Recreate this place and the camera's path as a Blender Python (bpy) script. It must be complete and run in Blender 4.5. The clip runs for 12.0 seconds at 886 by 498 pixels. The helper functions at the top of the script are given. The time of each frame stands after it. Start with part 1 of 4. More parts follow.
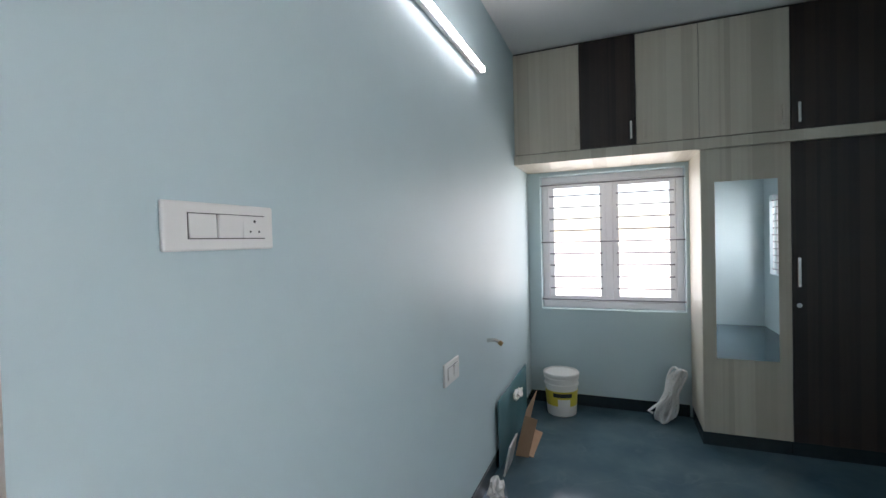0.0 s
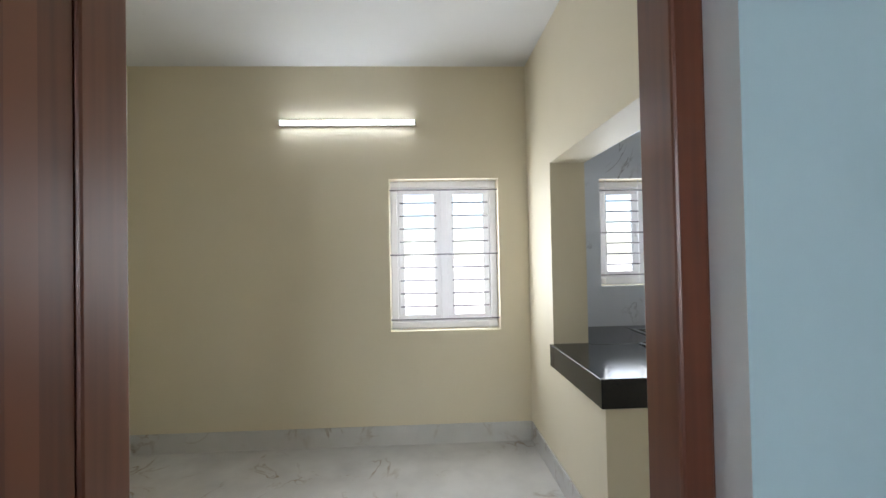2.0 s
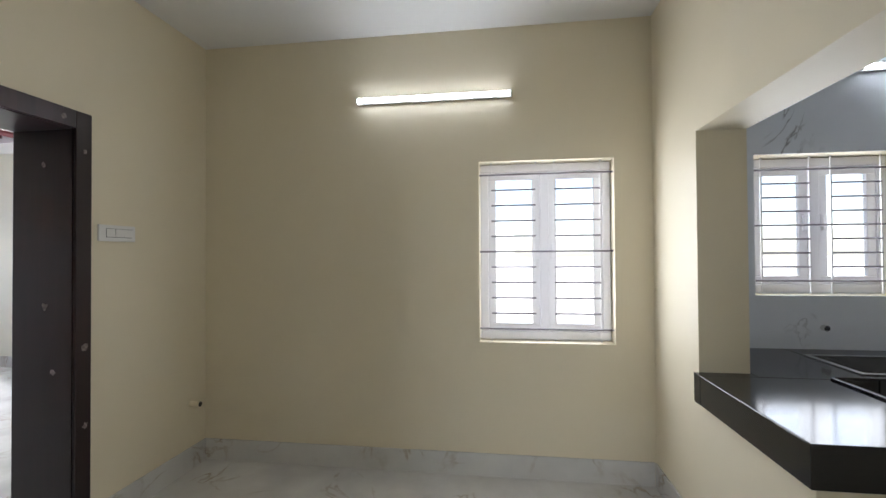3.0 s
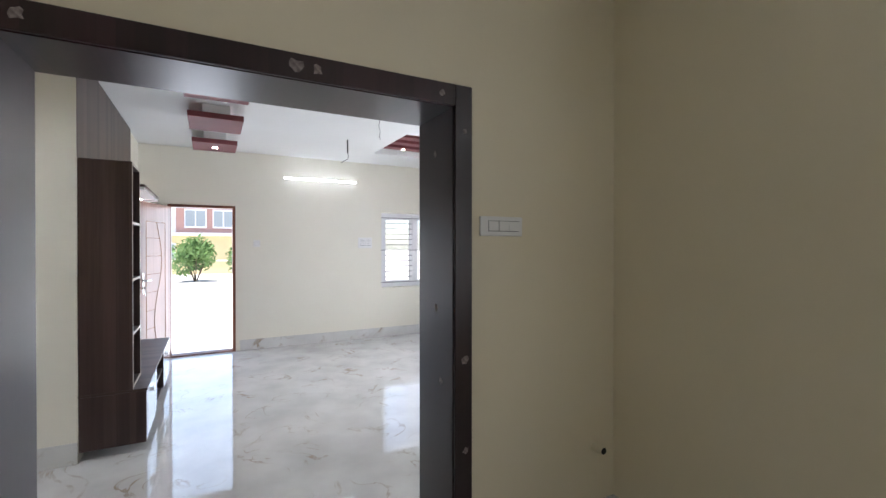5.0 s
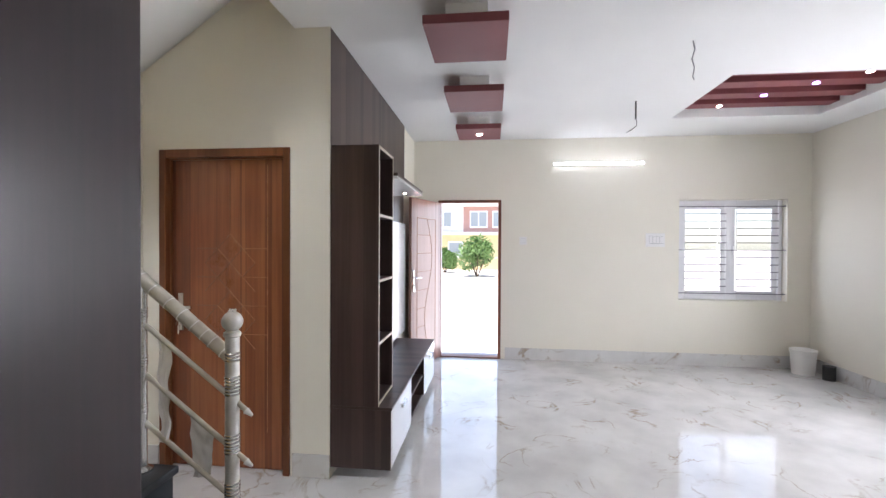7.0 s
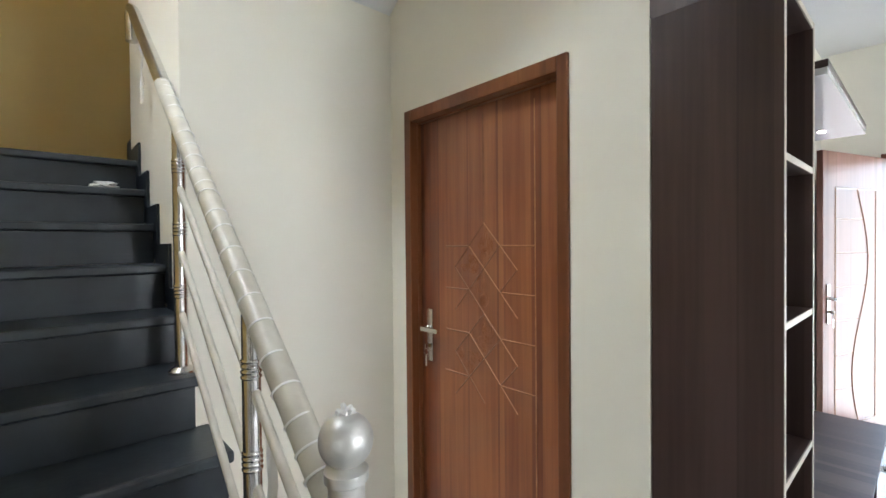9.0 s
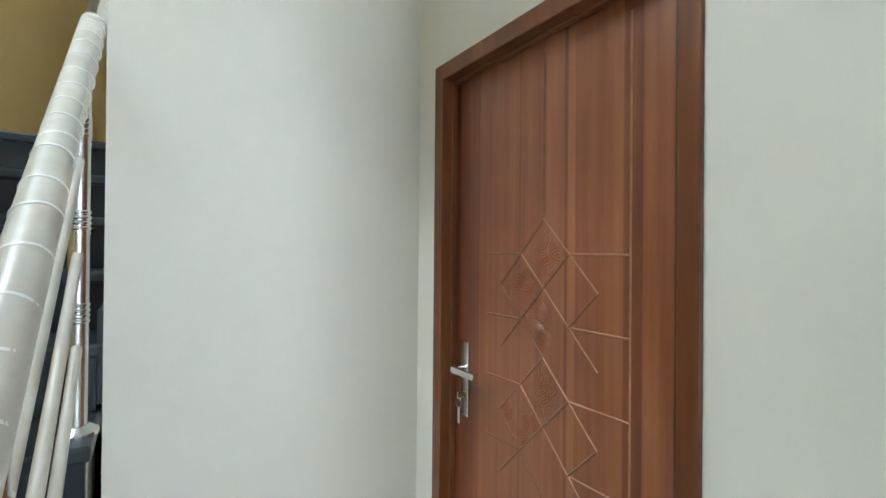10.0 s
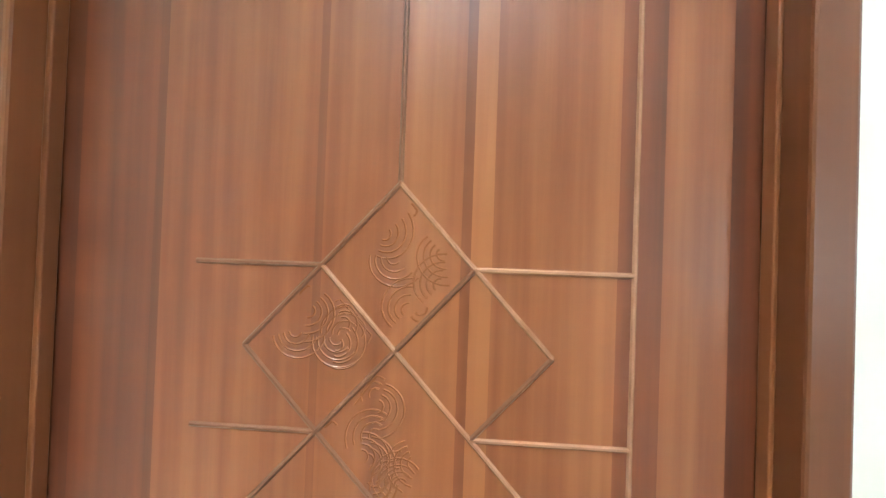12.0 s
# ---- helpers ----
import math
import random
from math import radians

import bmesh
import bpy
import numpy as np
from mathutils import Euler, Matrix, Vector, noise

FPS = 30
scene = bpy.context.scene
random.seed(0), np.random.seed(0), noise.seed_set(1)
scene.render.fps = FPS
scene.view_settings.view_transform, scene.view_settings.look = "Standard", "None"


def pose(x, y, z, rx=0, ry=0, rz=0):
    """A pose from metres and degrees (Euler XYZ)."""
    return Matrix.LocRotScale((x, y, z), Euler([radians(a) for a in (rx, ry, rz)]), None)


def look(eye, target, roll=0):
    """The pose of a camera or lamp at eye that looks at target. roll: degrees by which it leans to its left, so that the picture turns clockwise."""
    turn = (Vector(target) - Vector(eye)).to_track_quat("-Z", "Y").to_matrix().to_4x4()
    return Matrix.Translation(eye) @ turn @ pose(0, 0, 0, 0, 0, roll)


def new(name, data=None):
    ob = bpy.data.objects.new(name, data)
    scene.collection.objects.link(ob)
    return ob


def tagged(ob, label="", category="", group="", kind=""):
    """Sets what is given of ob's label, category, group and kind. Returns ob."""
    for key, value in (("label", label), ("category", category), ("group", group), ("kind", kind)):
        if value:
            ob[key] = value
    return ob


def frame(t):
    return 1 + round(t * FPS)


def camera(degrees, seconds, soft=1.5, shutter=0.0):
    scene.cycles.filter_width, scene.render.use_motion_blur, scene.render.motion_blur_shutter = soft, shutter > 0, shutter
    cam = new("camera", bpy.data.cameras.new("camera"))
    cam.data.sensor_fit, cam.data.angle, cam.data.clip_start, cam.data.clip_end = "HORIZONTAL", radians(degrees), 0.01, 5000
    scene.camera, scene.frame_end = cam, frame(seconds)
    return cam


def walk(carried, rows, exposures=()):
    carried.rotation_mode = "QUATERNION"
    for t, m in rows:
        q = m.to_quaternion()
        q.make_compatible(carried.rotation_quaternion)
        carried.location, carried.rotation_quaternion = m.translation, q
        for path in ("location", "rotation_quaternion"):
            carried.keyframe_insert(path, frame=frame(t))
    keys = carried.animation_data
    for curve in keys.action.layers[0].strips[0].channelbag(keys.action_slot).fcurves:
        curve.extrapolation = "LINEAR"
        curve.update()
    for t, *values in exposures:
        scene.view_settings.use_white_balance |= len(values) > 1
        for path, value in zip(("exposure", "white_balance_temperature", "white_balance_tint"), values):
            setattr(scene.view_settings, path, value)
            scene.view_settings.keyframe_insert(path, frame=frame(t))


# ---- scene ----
cam = camera(90.3, 12.0)
PATH = [
    (0, (-0.689, -3.686, 1.523), (1.17, -2.947, 1.485), -1.5),
    (0.5, (-0.673, -3.752, 1.51), (0.906, -2.524, 1.491), -1.9),
    (1, (-0.713, -3.754, 1.505), (0.428, -2.112, 1.505), -1.7),
    (1.5, (-0.764, -3.686, 1.498), (-0.145, -1.784, 1.509), -1.5),
    (2, (-0.789, -3.474, 1.466), (-0.698, -1.477, 1.497), -1.1),
    (2.5, (-0.846, -3.233, 1.469), (-0.950, -1.236, 1.495), -0.9),
    (2.7, (-0.862, -3.117, 1.458), (-1.017, -1.123, 1.484), -0.7),
    (4.3, (-1.145, -2.199, 1.52), (-2.397, -0.639, 1.518), 0.1),
    (4.5, (-1.206, -2.103, 1.534), (-2.632, -0.701, 1.523), -0.1),
    (5, (-1.353, -1.938, 1.498), (-3.121, -1.003, 1.486), -0.0),
    (5.5, (-1.617, -1.793, 1.514), (-3.574, -1.376, 1.497), 0.1),
    (6, (-1.865, -1.686, 1.514), (-3.864, -1.601, 1.496), 0.1),
    (6.5, (-2.156, -1.653, 1.498), (-4.153, -1.756, 1.478), 0.3),
    (6.7, (-2.298, -1.677, 1.493), (-4.293, -1.822, 1.472), 0.3),
    (8.5, (-3.59, -2.032, 1.469), (-5.249, -3.15, 1.449), -0.1),
    (9, (-3.893, -2.195, 1.464), (-5.232, -3.681, 1.439), -0.5),
    (9.5, (-4.138, -2.359, 1.458), (-5.337, -3.959, 1.446), -0.1),
    (10, (-4.355, -2.603, 1.457), (-5.468, -4.265, 1.468), 0.5),
    (10.5, (-4.505, -2.845, 1.449), (-5.728, -4.428, 1.449), 0.8),
    (11, (-4.656, -3.050, 1.483), (-6.203, -4.318, 1.478), 1.0),
    (11.5, (-4.747, -3.218, 1.481), (-6.574, -4.032, 1.478), 1.2),
    (12, (-4.758, -3.365, 1.468), (-6.754, -3.494, 1.497), 2.0),
]
EXPOSURES = [(0, 2.55, 6800, 18), (1.0, 2.2, 5900, 13), (1.5, 2.15, 6200, 14), (2.0, 2.25, 6200, 11), (2.5, 2.2, 6200, 12), (4.5, 1.7, 6200, 14), (5.5, 1.8, 6100, 14),
             (6.5, 1.85, 6300, 17), (8.5, 1.85, 6300, 13), (9.0, 2.15, 6200, 10), (9.5, 2.55, 6300, 8), (10.0, 2.25, 5700, 3), (10.5, 2.1, 5500, 1),
             (11.0, 2.4, 7100, 16), (11.5, 2.95, 6300, 9), (12.0, 3.4, 5700, 1)]
walk(cam, [(t, look(eye, target, roll)) for t, eye, target, roll in PATH], EXPOSURES)

# ---- light ----
world = bpy.data.worlds.new("world")
scene.world = world
world.use_nodes = True
wn = world.node_tree
sky = wn.nodes.new("ShaderNodeTexSky")
sky.sky_type, sky.sun_disc = "NISHITA", False
sky.sun_elevation, sky.sun_rotation = radians(73), radians(110)
wn.nodes["Background"].inputs["Strength"].default_value = 0.10
wn.links.new(sky.outputs["Color"], wn.nodes["Background"].inputs["Color"])

sun_data = bpy.data.lights.new("sun", "SUN")
sun_data.energy, sun_data.angle, sun_data.color = 3.4, radians(0.6), (1.0, 0.95, 0.88)
sun = new("sun", sun_data)
sun.matrix_world = look((0, 0, 20), (-0.8, 1.5, 10.4))


def window_light(name, x, y, z, w, h, yaw, power, color=(0.93, 0.97, 1.0), tilt=80, back=0.25, lift=0.1):
    """The sky's light at an opening, thrown in along yaw (0 is towards +y), tilt 90 is level."""
    d = bpy.data.lights.new(name, "AREA")
    d.shape, d.size, d.size_y, d.energy, d.color = "RECTANGLE", w, h, power, color
    ob = new(name, d)
    ob.matrix_world = pose(x + back * math.sin(radians(yaw)), y - back * math.cos(radians(yaw)), z + lift, tilt, 0, yaw)
    return ob


window_light("daylight_bedroom", 3.515, -3.61, 1.48, 1.06, 1.08, 90, 2.4, tilt=90, back=0.0, lift=0.0)
window_light("daylight_bedroom_south", -1.15, -6.0, 1.48, 1.0, 1.0, 0, 12, tilt=64, lift=0.35)
window_light("daylight_dining", -0.615, 0.068, 1.48, 0.75, 1.08, 180, 4.6, tilt=90, back=0.0, lift=0.0)
window_light("daylight_kitchen", 1.045, 0.098, 1.63, 0.72, 0.75, 180, 1.9, tilt=90, back=0.0, lift=0.0)
window_light("daylight_living", -8.365, 1.205, 1.435, 1.13, 1.13, -90, 2.2, (0.80, 0.90, 1.0), 90, 0.0, 0.0)
# fill lamp at an invented north opening, brightens the walls that face north
window_light("fill_living_north", -5.9, 2.25, 1.43, 1.4, 1.1, 180, 33)
window_light("daylight_door", -8.45, -2.03, 1.05, 0.75, 1.95, -90, 3.6, (0.72, 0.86, 1.0), 90, 0.0, 0.0)
# fill lamp for the stairwell, behind an upper window that is made up
window_light("fill_stair", -3.22, -3.75, 3.8, 1.0, 0.8, 90, 95, tilt=58, back=0.4, lift=1.2)

# ---- materials ----


def mat(name, color, rough=0.6, metal=0.0, second=None, scale=6.0, fac=0.5, bump=0.0, bump_scale=80.0, stretch=(1, 1, 1), spec=0.5, coat=0.0):
    """Paint, plastic, stone or metal: two tones mixed by noise, and fine relief."""
    m = bpy.data.materials.new(name)
    m.use_nodes = True
    nt = m.node_tree
    b = nt.nodes["Principled BSDF"]
    b.inputs["Roughness"].default_value, b.inputs["Metallic"].default_value = rough, metal
    b.inputs["Specular IOR Level"].default_value, b.inputs["Coat Weight"].default_value = spec, coat
    b.inputs["Coat Roughness"].default_value = 0.08
    b.inputs["Base Color"].default_value = (*color, 1)
    co = nt.nodes.new("ShaderNodeTexCoord")
    mp = nt.nodes.new("ShaderNodeMapping")
    mp.inputs["Scale"].default_value = stretch
    nt.links.new(co.outputs["Object"], mp.inputs["Vector"])
    if second:
        n = nt.nodes.new("ShaderNodeTexNoise")
        n.inputs["Scale"].default_value, n.inputs["Detail"].default_value = scale, 6
        r = nt.nodes.new("ShaderNodeValToRGB")
        r.color_ramp.elements[0].position, r.color_ramp.elements[1].position = 0.5 - fac / 2, 0.5 + fac / 2
        r.color_ramp.elements[0].color, r.color_ramp.elements[1].color = (*color, 1), (*second, 1)
        nt.links.new(mp.outputs["Vector"], n.inputs["Vector"])
        nt.links.new(n.outputs["Fac"], r.inputs["Fac"])
        nt.links.new(r.outputs["Color"], b.inputs["Base Color"])
    if bump:
        n2 = nt.nodes.new("ShaderNodeTexNoise")
        n2.inputs["Scale"].default_value, n2.inputs["Detail"].default_value = bump_scale, 4
        bp = nt.nodes.new("ShaderNodeBump")
        bp.inputs["Strength"].default_value, bp.inputs["Distance"].default_value = bump, 0.002
        nt.links.new(mp.outputs["Vector"], n2.inputs["Vector"])
        nt.links.new(n2.outputs["Fac"], bp.inputs["Height"])
        nt.links.new(bp.outputs["Normal"], b.inputs["Normal"])
    return m


def wood(name, dark, mid, light, band_axis, band=9.0, grain=60.0, rough=0.4, coat=0.0):
    """Veneer: broad strips across band_axis (0 x, 1 y), and fine grain along z."""
    m = bpy.data.materials.new(name)
    m.use_nodes = True
    nt = m.node_tree
    b = nt.nodes["Principled BSDF"]
    b.inputs["Coat Weight"].default_value, b.inputs["Coat Roughness"].default_value = coat, 0.28
    co = nt.nodes.new("ShaderNodeTexCoord")

    def field(kind, scale, vec, detail):
        mp = nt.nodes.new("ShaderNodeMapping")
        mp.inputs["Scale"].default_value = vec
        n = nt.nodes.new(kind)
        n.inputs["Scale"].default_value = scale
        if detail:
            n.inputs["Detail"].default_value = detail
        nt.links.new(co.outputs["Object"], mp.inputs["Vector"])
        nt.links.new(mp.outputs["Vector"], n.inputs["Vector"])
        return n

    if band_axis == 0:
        v1, v2 = (1, 0.0, 0.02), (1, 1, 0.03)
    elif band_axis == 1:
        v1, v2 = (0.0, 1, 0.02), (1, 1, 0.03)
    else:
        v1, v2 = (0.03, 0.0, 1), (0.03, 0.03, 1)
    strips = field("ShaderNodeTexNoise", band, v1, 1.0)
    fine = field("ShaderNodeTexNoise", grain, v2, 8.0)
    planks = field("ShaderNodeTexVoronoi", band * 1.1, (v1[0], v1[1], 0.0 if band_axis < 2 else 1.0), 0)
    cloud = field("ShaderNodeTexNoise", 3.4, (1, 1, 0.28), 5.0)
    add = nt.nodes.new("ShaderNodeMath")
    add.operation = "MULTIPLY_ADD"
    add.inputs[1].default_value = 0.27
    nt.links.new(fine.outputs["Fac"], add.inputs[0])
    mul = nt.nodes.new("ShaderNodeMath")
    mul.operation = "MULTIPLY_ADD"
    mul.inputs[1].default_value = 0.16
    nt.links.new(strips.outputs["Fac"], mul.inputs[0])
    cm = nt.nodes.new("ShaderNodeMath")
    cm.operation = "MULTIPLY"
    cm.inputs[1].default_value = 0.38
    nt.links.new(cloud.outputs["Fac"], cm.inputs[0])
    pm = nt.nodes.new("ShaderNodeMath")
    pm.operation = "MULTIPLY_ADD"
    pm.inputs[1].default_value = 0.40
    nt.links.new(planks.outputs["Color"], pm.inputs[0])
    nt.links.new(cm.outputs[0], pm.inputs[2])
    nt.links.new(pm.outputs[0], mul.inputs[2])
    nt.links.new(mul.outputs[0], add.inputs[2])
    r = nt.nodes.new("ShaderNodeValToRGB")
    e = r.color_ramp.elements
    e[0].position, e[0].color = 0.43, (*dark, 1)
    e[1].position, e[1].color = 0.73, (*light, 1)
    k = e.new(0.58)
    k.color = (*mid, 1)
    nt.links.new(add.outputs[0], r.inputs["Fac"])
    nt.links.new(r.outputs["Color"], b.inputs["Base Color"])
    b.inputs["Roughness"].default_value = rough
    bp = nt.nodes.new("ShaderNodeBump")
    bp.inputs["Strength"].default_value, bp.inputs["Distance"].default_value = 0.15, 0.001
    nt.links.new(fine.outputs["Fac"], bp.inputs["Height"])
    nt.links.new(bp.outputs["Normal"], b.inputs["Normal"])
    return m


def marble(name, base, cloud, vein, scale=1.0, width=0.02, rough=0.06, amount=0.7, vein_scale=1.3):
    """Polished stone: clouds of two tones and broken thin veins."""
    m = bpy.data.materials.new(name)
    m.use_nodes = True
    nt = m.node_tree
    b = nt.nodes["Principled BSDF"]
    b.inputs["Roughness"].default_value = rough
    co = nt.nodes.new("ShaderNodeTexCoord")
    mp = nt.nodes.new("ShaderNodeMapping")
    mp.inputs["Scale"].default_value = (scale, scale, scale)
    mp.inputs["Rotation"].default_value = (0.3, 0.2, 0.6)
    nt.links.new(co.outputs["Object"], mp.inputs["Vector"])
    n1 = nt.nodes.new("ShaderNodeTexNoise")
    n1.inputs["Scale"].default_value, n1.inputs["Detail"].default_value = 1.6, 8
    r1 = nt.nodes.new("ShaderNodeValToRGB")
    r1.color_ramp.elements[0].position, r1.color_ramp.elements[1].position = 0.35, 0.7
    r1.color_ramp.elements[0].color, r1.color_ramp.elements[1].color = (*base, 1), (*cloud, 1)
    nt.links.new(mp.outputs["Vector"], n1.inputs["Vector"])
    nt.links.new(n1.outputs["Fac"], r1.inputs["Fac"])
    n2 = nt.nodes.new("ShaderNodeTexNoise")
    n2.inputs["Scale"].default_value, n2.inputs["Detail"].default_value, n2.inputs["Distortion"].default_value = vein_scale, 7, 1.4
    nt.links.new(mp.outputs["Vector"], n2.inputs["Vector"])
    sub = nt.nodes.new("ShaderNodeMath")
    sub.operation = "SUBTRACT"
    sub.inputs[1].default_value = 0.5
    ab = nt.nodes.new("ShaderNodeMath")
    ab.operation = "ABSOLUTE"
    nt.links.new(n2.outputs["Fac"], sub.inputs[0])
    nt.links.new(sub.outputs[0], ab.inputs[0])
    r2 = nt.nodes.new("ShaderNodeValToRGB")
    r2.color_ramp.elements[0].position, r2.color_ramp.elements[1].position = 0.0, width
    r2.color_ramp.elements[0].color, r2.color_ramp.elements[1].color = (1, 1, 1, 1), (0, 0, 0, 1)
    nt.links.new(ab.outputs[0], r2.inputs["Fac"])
    n3 = nt.nodes.new("ShaderNodeTexNoise")
    n3.inputs["Scale"].default_value, n3.inputs["Detail"].default_value = 1.9, 3
    r3 = nt.nodes.new("ShaderNodeValToRGB")
    r3.color_ramp.elements[0].position, r3.color_ramp.elements[1].position = 0.48, 0.66
    nt.links.new(mp.outputs["Vector"], n3.inputs["Vector"])
    nt.links.new(n3.outputs["Fac"], r3.inputs["Fac"])
    mu = nt.nodes.new("ShaderNodeMath")
    mu.operation = "MULTIPLY"
    nt.links.new(r2.outputs["Color"], mu.inputs[0])
    nt.links.new(r3.outputs["Color"], mu.inputs[1])
    mu2 = nt.nodes.new("ShaderNodeMath")
    mu2.operation = "MULTIPLY"
    mu2.inputs[1].default_value = amount
    nt.links.new(mu.outputs[0], mu2.inputs[0])
    mix = nt.nodes.new("ShaderNodeMix")
    mix.data_type = "RGBA"
    nt.links.new(mu2.outputs[0], mix.inputs["Factor"])
    nt.links.new(r1.outputs["Color"], mix.inputs["A"])
    mix.inputs["B"].default_value = (*vein, 1)
    nt.links.new(mix.outputs["Result"], b.inputs["Base Color"])
    return m


def lamp_mat(name, color, strength):
    m = bpy.data.materials.new(name)
    m.use_nodes = True
    b = m.node_tree.nodes["Principled BSDF"]
    b.inputs["Emission Color"].default_value, b.inputs["Emission Strength"].default_value = (*color, 1), strength
    b.inputs["Base Color"].default_value = (0.9, 0.9, 0.9, 1)
    return m


def glass_mat(name):
    m = bpy.data.materials.new(name)
    m.use_nodes = True
    b = m.node_tree.nodes["Principled BSDF"]
    b.inputs["Transmission Weight"].default_value, b.inputs["Roughness"].default_value, b.inputs["IOR"].default_value = 1.0, 0.0, 1.45
    b.inputs["Base Color"].default_value = (0.97, 0.98, 0.98, 1)
    return m


M_BLUE = mat("blue_wall_paint", (0.50, 0.625, 0.655), 0.5, second=(0.53, 0.65, 0.68), scale=3, bump=0.08, bump_scale=120)
M_CREAM = mat("cream_wall_paint", (0.76, 0.685, 0.515), 0.5, second=(0.785, 0.71, 0.545), scale=2.5, bump=0.08, bump_scale=120)
M_IVORY = mat("ivory_wall_paint", (0.79, 0.755, 0.655), 0.55, second=(0.81, 0.775, 0.675), scale=2.5, bump=0.08, bump_scale=120)
M_YELLOW = mat("ochre_wall_paint", (0.72, 0.52, 0.20), 0.5, second=(0.75, 0.55, 0.22), scale=2.5, bump=0.08, bump_scale=120)
M_WHITE = mat("white_ceiling_paint", (0.82, 0.82, 0.81), 0.7, second=(0.79, 0.79, 0.78), scale=2, bump=0.06, bump_scale=100)
M_TILEWALL = marble("marble_wall_tile", (0.78, 0.80, 0.83), (0.72, 0.75, 0.79), (0.16, 0.15, 0.15), 1.6, 0.014, 0.05, 0.75, 1.1)
M_FLOOR = marble("polished_marble_floor", (0.68, 0.67, 0.65), (0.52, 0.51, 0.50), (0.30, 0.22, 0.14), 1.7, 0.022, 0.045, 0.85, 1.2)
M_SKIRT = marble("marble_skirting", (0.70, 0.69, 0.67), (0.60, 0.59, 0.57), (0.30, 0.20, 0.11), 2.0, 0.03, 0.12, 0.8, 1.2)
M_BEDFLOOR = marble("slate_blue_floor_tile", (0.05, 0.10, 0.13), (0.085, 0.145, 0.175), (0.12, 0.18, 0.21), 2.0, 0.05, 0.12, 0.35, 1.6)
M_BEDSKIRT = mat("dark_slate_skirting", (0.012, 0.022, 0.03), 0.25, second=(0.02, 0.035, 0.042), scale=8)
M_GRANITE = mat("black_granite", (0.009, 0.009, 0.011), 0.12, second=(0.014, 0.014, 0.016), scale=160, fac=0.3, bump=0.0)
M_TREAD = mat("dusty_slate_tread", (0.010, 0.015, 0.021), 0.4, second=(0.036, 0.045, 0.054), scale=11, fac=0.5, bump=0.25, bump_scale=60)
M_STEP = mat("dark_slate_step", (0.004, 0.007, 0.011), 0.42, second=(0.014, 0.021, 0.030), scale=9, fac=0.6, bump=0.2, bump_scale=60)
M_DARKWOOD = wood("dark_walnut_frame", (0.012, 0.005, 0.006), (0.022, 0.008, 0.010), (0.038, 0.014, 0.018), 1, 12, 70, 0.34, 0.12)
M_REDWOOD = wood("red_brown_door_wood", (0.075, 0.022, 0.011), (0.15, 0.042, 0.018), (0.21, 0.066, 0.028), 1, 10, 60, 0.36, 0.1)
M_TEAK = wood("teak_door_veneer", (0.090, 0.023, 0.009), (0.195, 0.052, 0.0155), (0.33, 0.115, 0.039), 0, 8, 55, 0.38, 0.5)
M_TEAKX = wood("teak_frame", (0.14, 0.044, 0.014), (0.195, 0.063, 0.020), (0.24, 0.084, 0.029), 0, 14, 60, 0.35, 0.1)
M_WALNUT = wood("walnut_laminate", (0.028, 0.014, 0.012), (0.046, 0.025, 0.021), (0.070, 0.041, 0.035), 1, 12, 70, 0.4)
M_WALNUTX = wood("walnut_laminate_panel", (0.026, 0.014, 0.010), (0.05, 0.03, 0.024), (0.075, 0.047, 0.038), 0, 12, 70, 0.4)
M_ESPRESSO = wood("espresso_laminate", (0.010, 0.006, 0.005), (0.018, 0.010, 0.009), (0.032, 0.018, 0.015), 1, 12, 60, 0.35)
M_ASH = wood("pale_ash_laminate", (0.45, 0.405, 0.325), (0.51, 0.465, 0.38), (0.57, 0.53, 0.44), 1, 10, 45, 0.45)
M_MAIN = wood("pink_teak_main_door", (0.22, 0.10, 0.07), (0.32, 0.16, 0.115), (0.40, 0.21, 0.16), 0, 9, 60, 0.3, 0.15)
# moulding lines in two tones: glint and shade are put into the colour
M_GROOVE = mat("glint_groove", (0.44, 0.24, 0.145), 0.2, second=(0.32, 0.155, 0.09), scale=30, coat=0.4)
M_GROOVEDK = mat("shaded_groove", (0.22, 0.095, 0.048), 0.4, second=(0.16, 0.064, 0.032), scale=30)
M_CARVE = mat("carved_wood", (0.27, 0.105, 0.045), 0.26, second=(0.20, 0.075, 0.03), scale=30)
M_UPVC = mat("white_window_plastic", (0.80, 0.79, 0.80), 0.35, second=(0.77, 0.76, 0.77), scale=5)
M_PLASTIC = mat("white_switch_plastic", (0.82, 0.81, 0.79), 0.3, second=(0.80, 0.79, 0.77), scale=9)
M_DARK = mat("dark_gap", (0.02, 0.02, 0.02), 0.6)
M_BAR = mat("painted_grill_steel", (0.20, 0.19, 0.21), 0.45, second=(0.15, 0.145, 0.16), scale=30)
M_STEEL = mat("brushed_stainless_steel", (0.72, 0.71, 0.69), 0.22, 1.0, second=(0.62, 0.61, 0.59), scale=25)
M_WRAP = mat("plastic_film_wrap", (0.58, 0.55, 0.47), 0.36, 0.0, second=(0.42, 0.39, 0.32), scale=14, bump=0.6, bump_scale=35)
M_SHROUD = mat("film_covered_steel", (0.74, 0.73, 0.71), 0.38, 0.55, second=(0.58, 0.57, 0.54), scale=22, bump=0.7, bump_scale=40)
# dark reflection on the handrail's lower side, painted as a brown tone
M_RAILSHADE = mat("dark_rail_reflection", (0.085, 0.06, 0.045), 0.3, second=(0.05, 0.035, 0.028), scale=20)
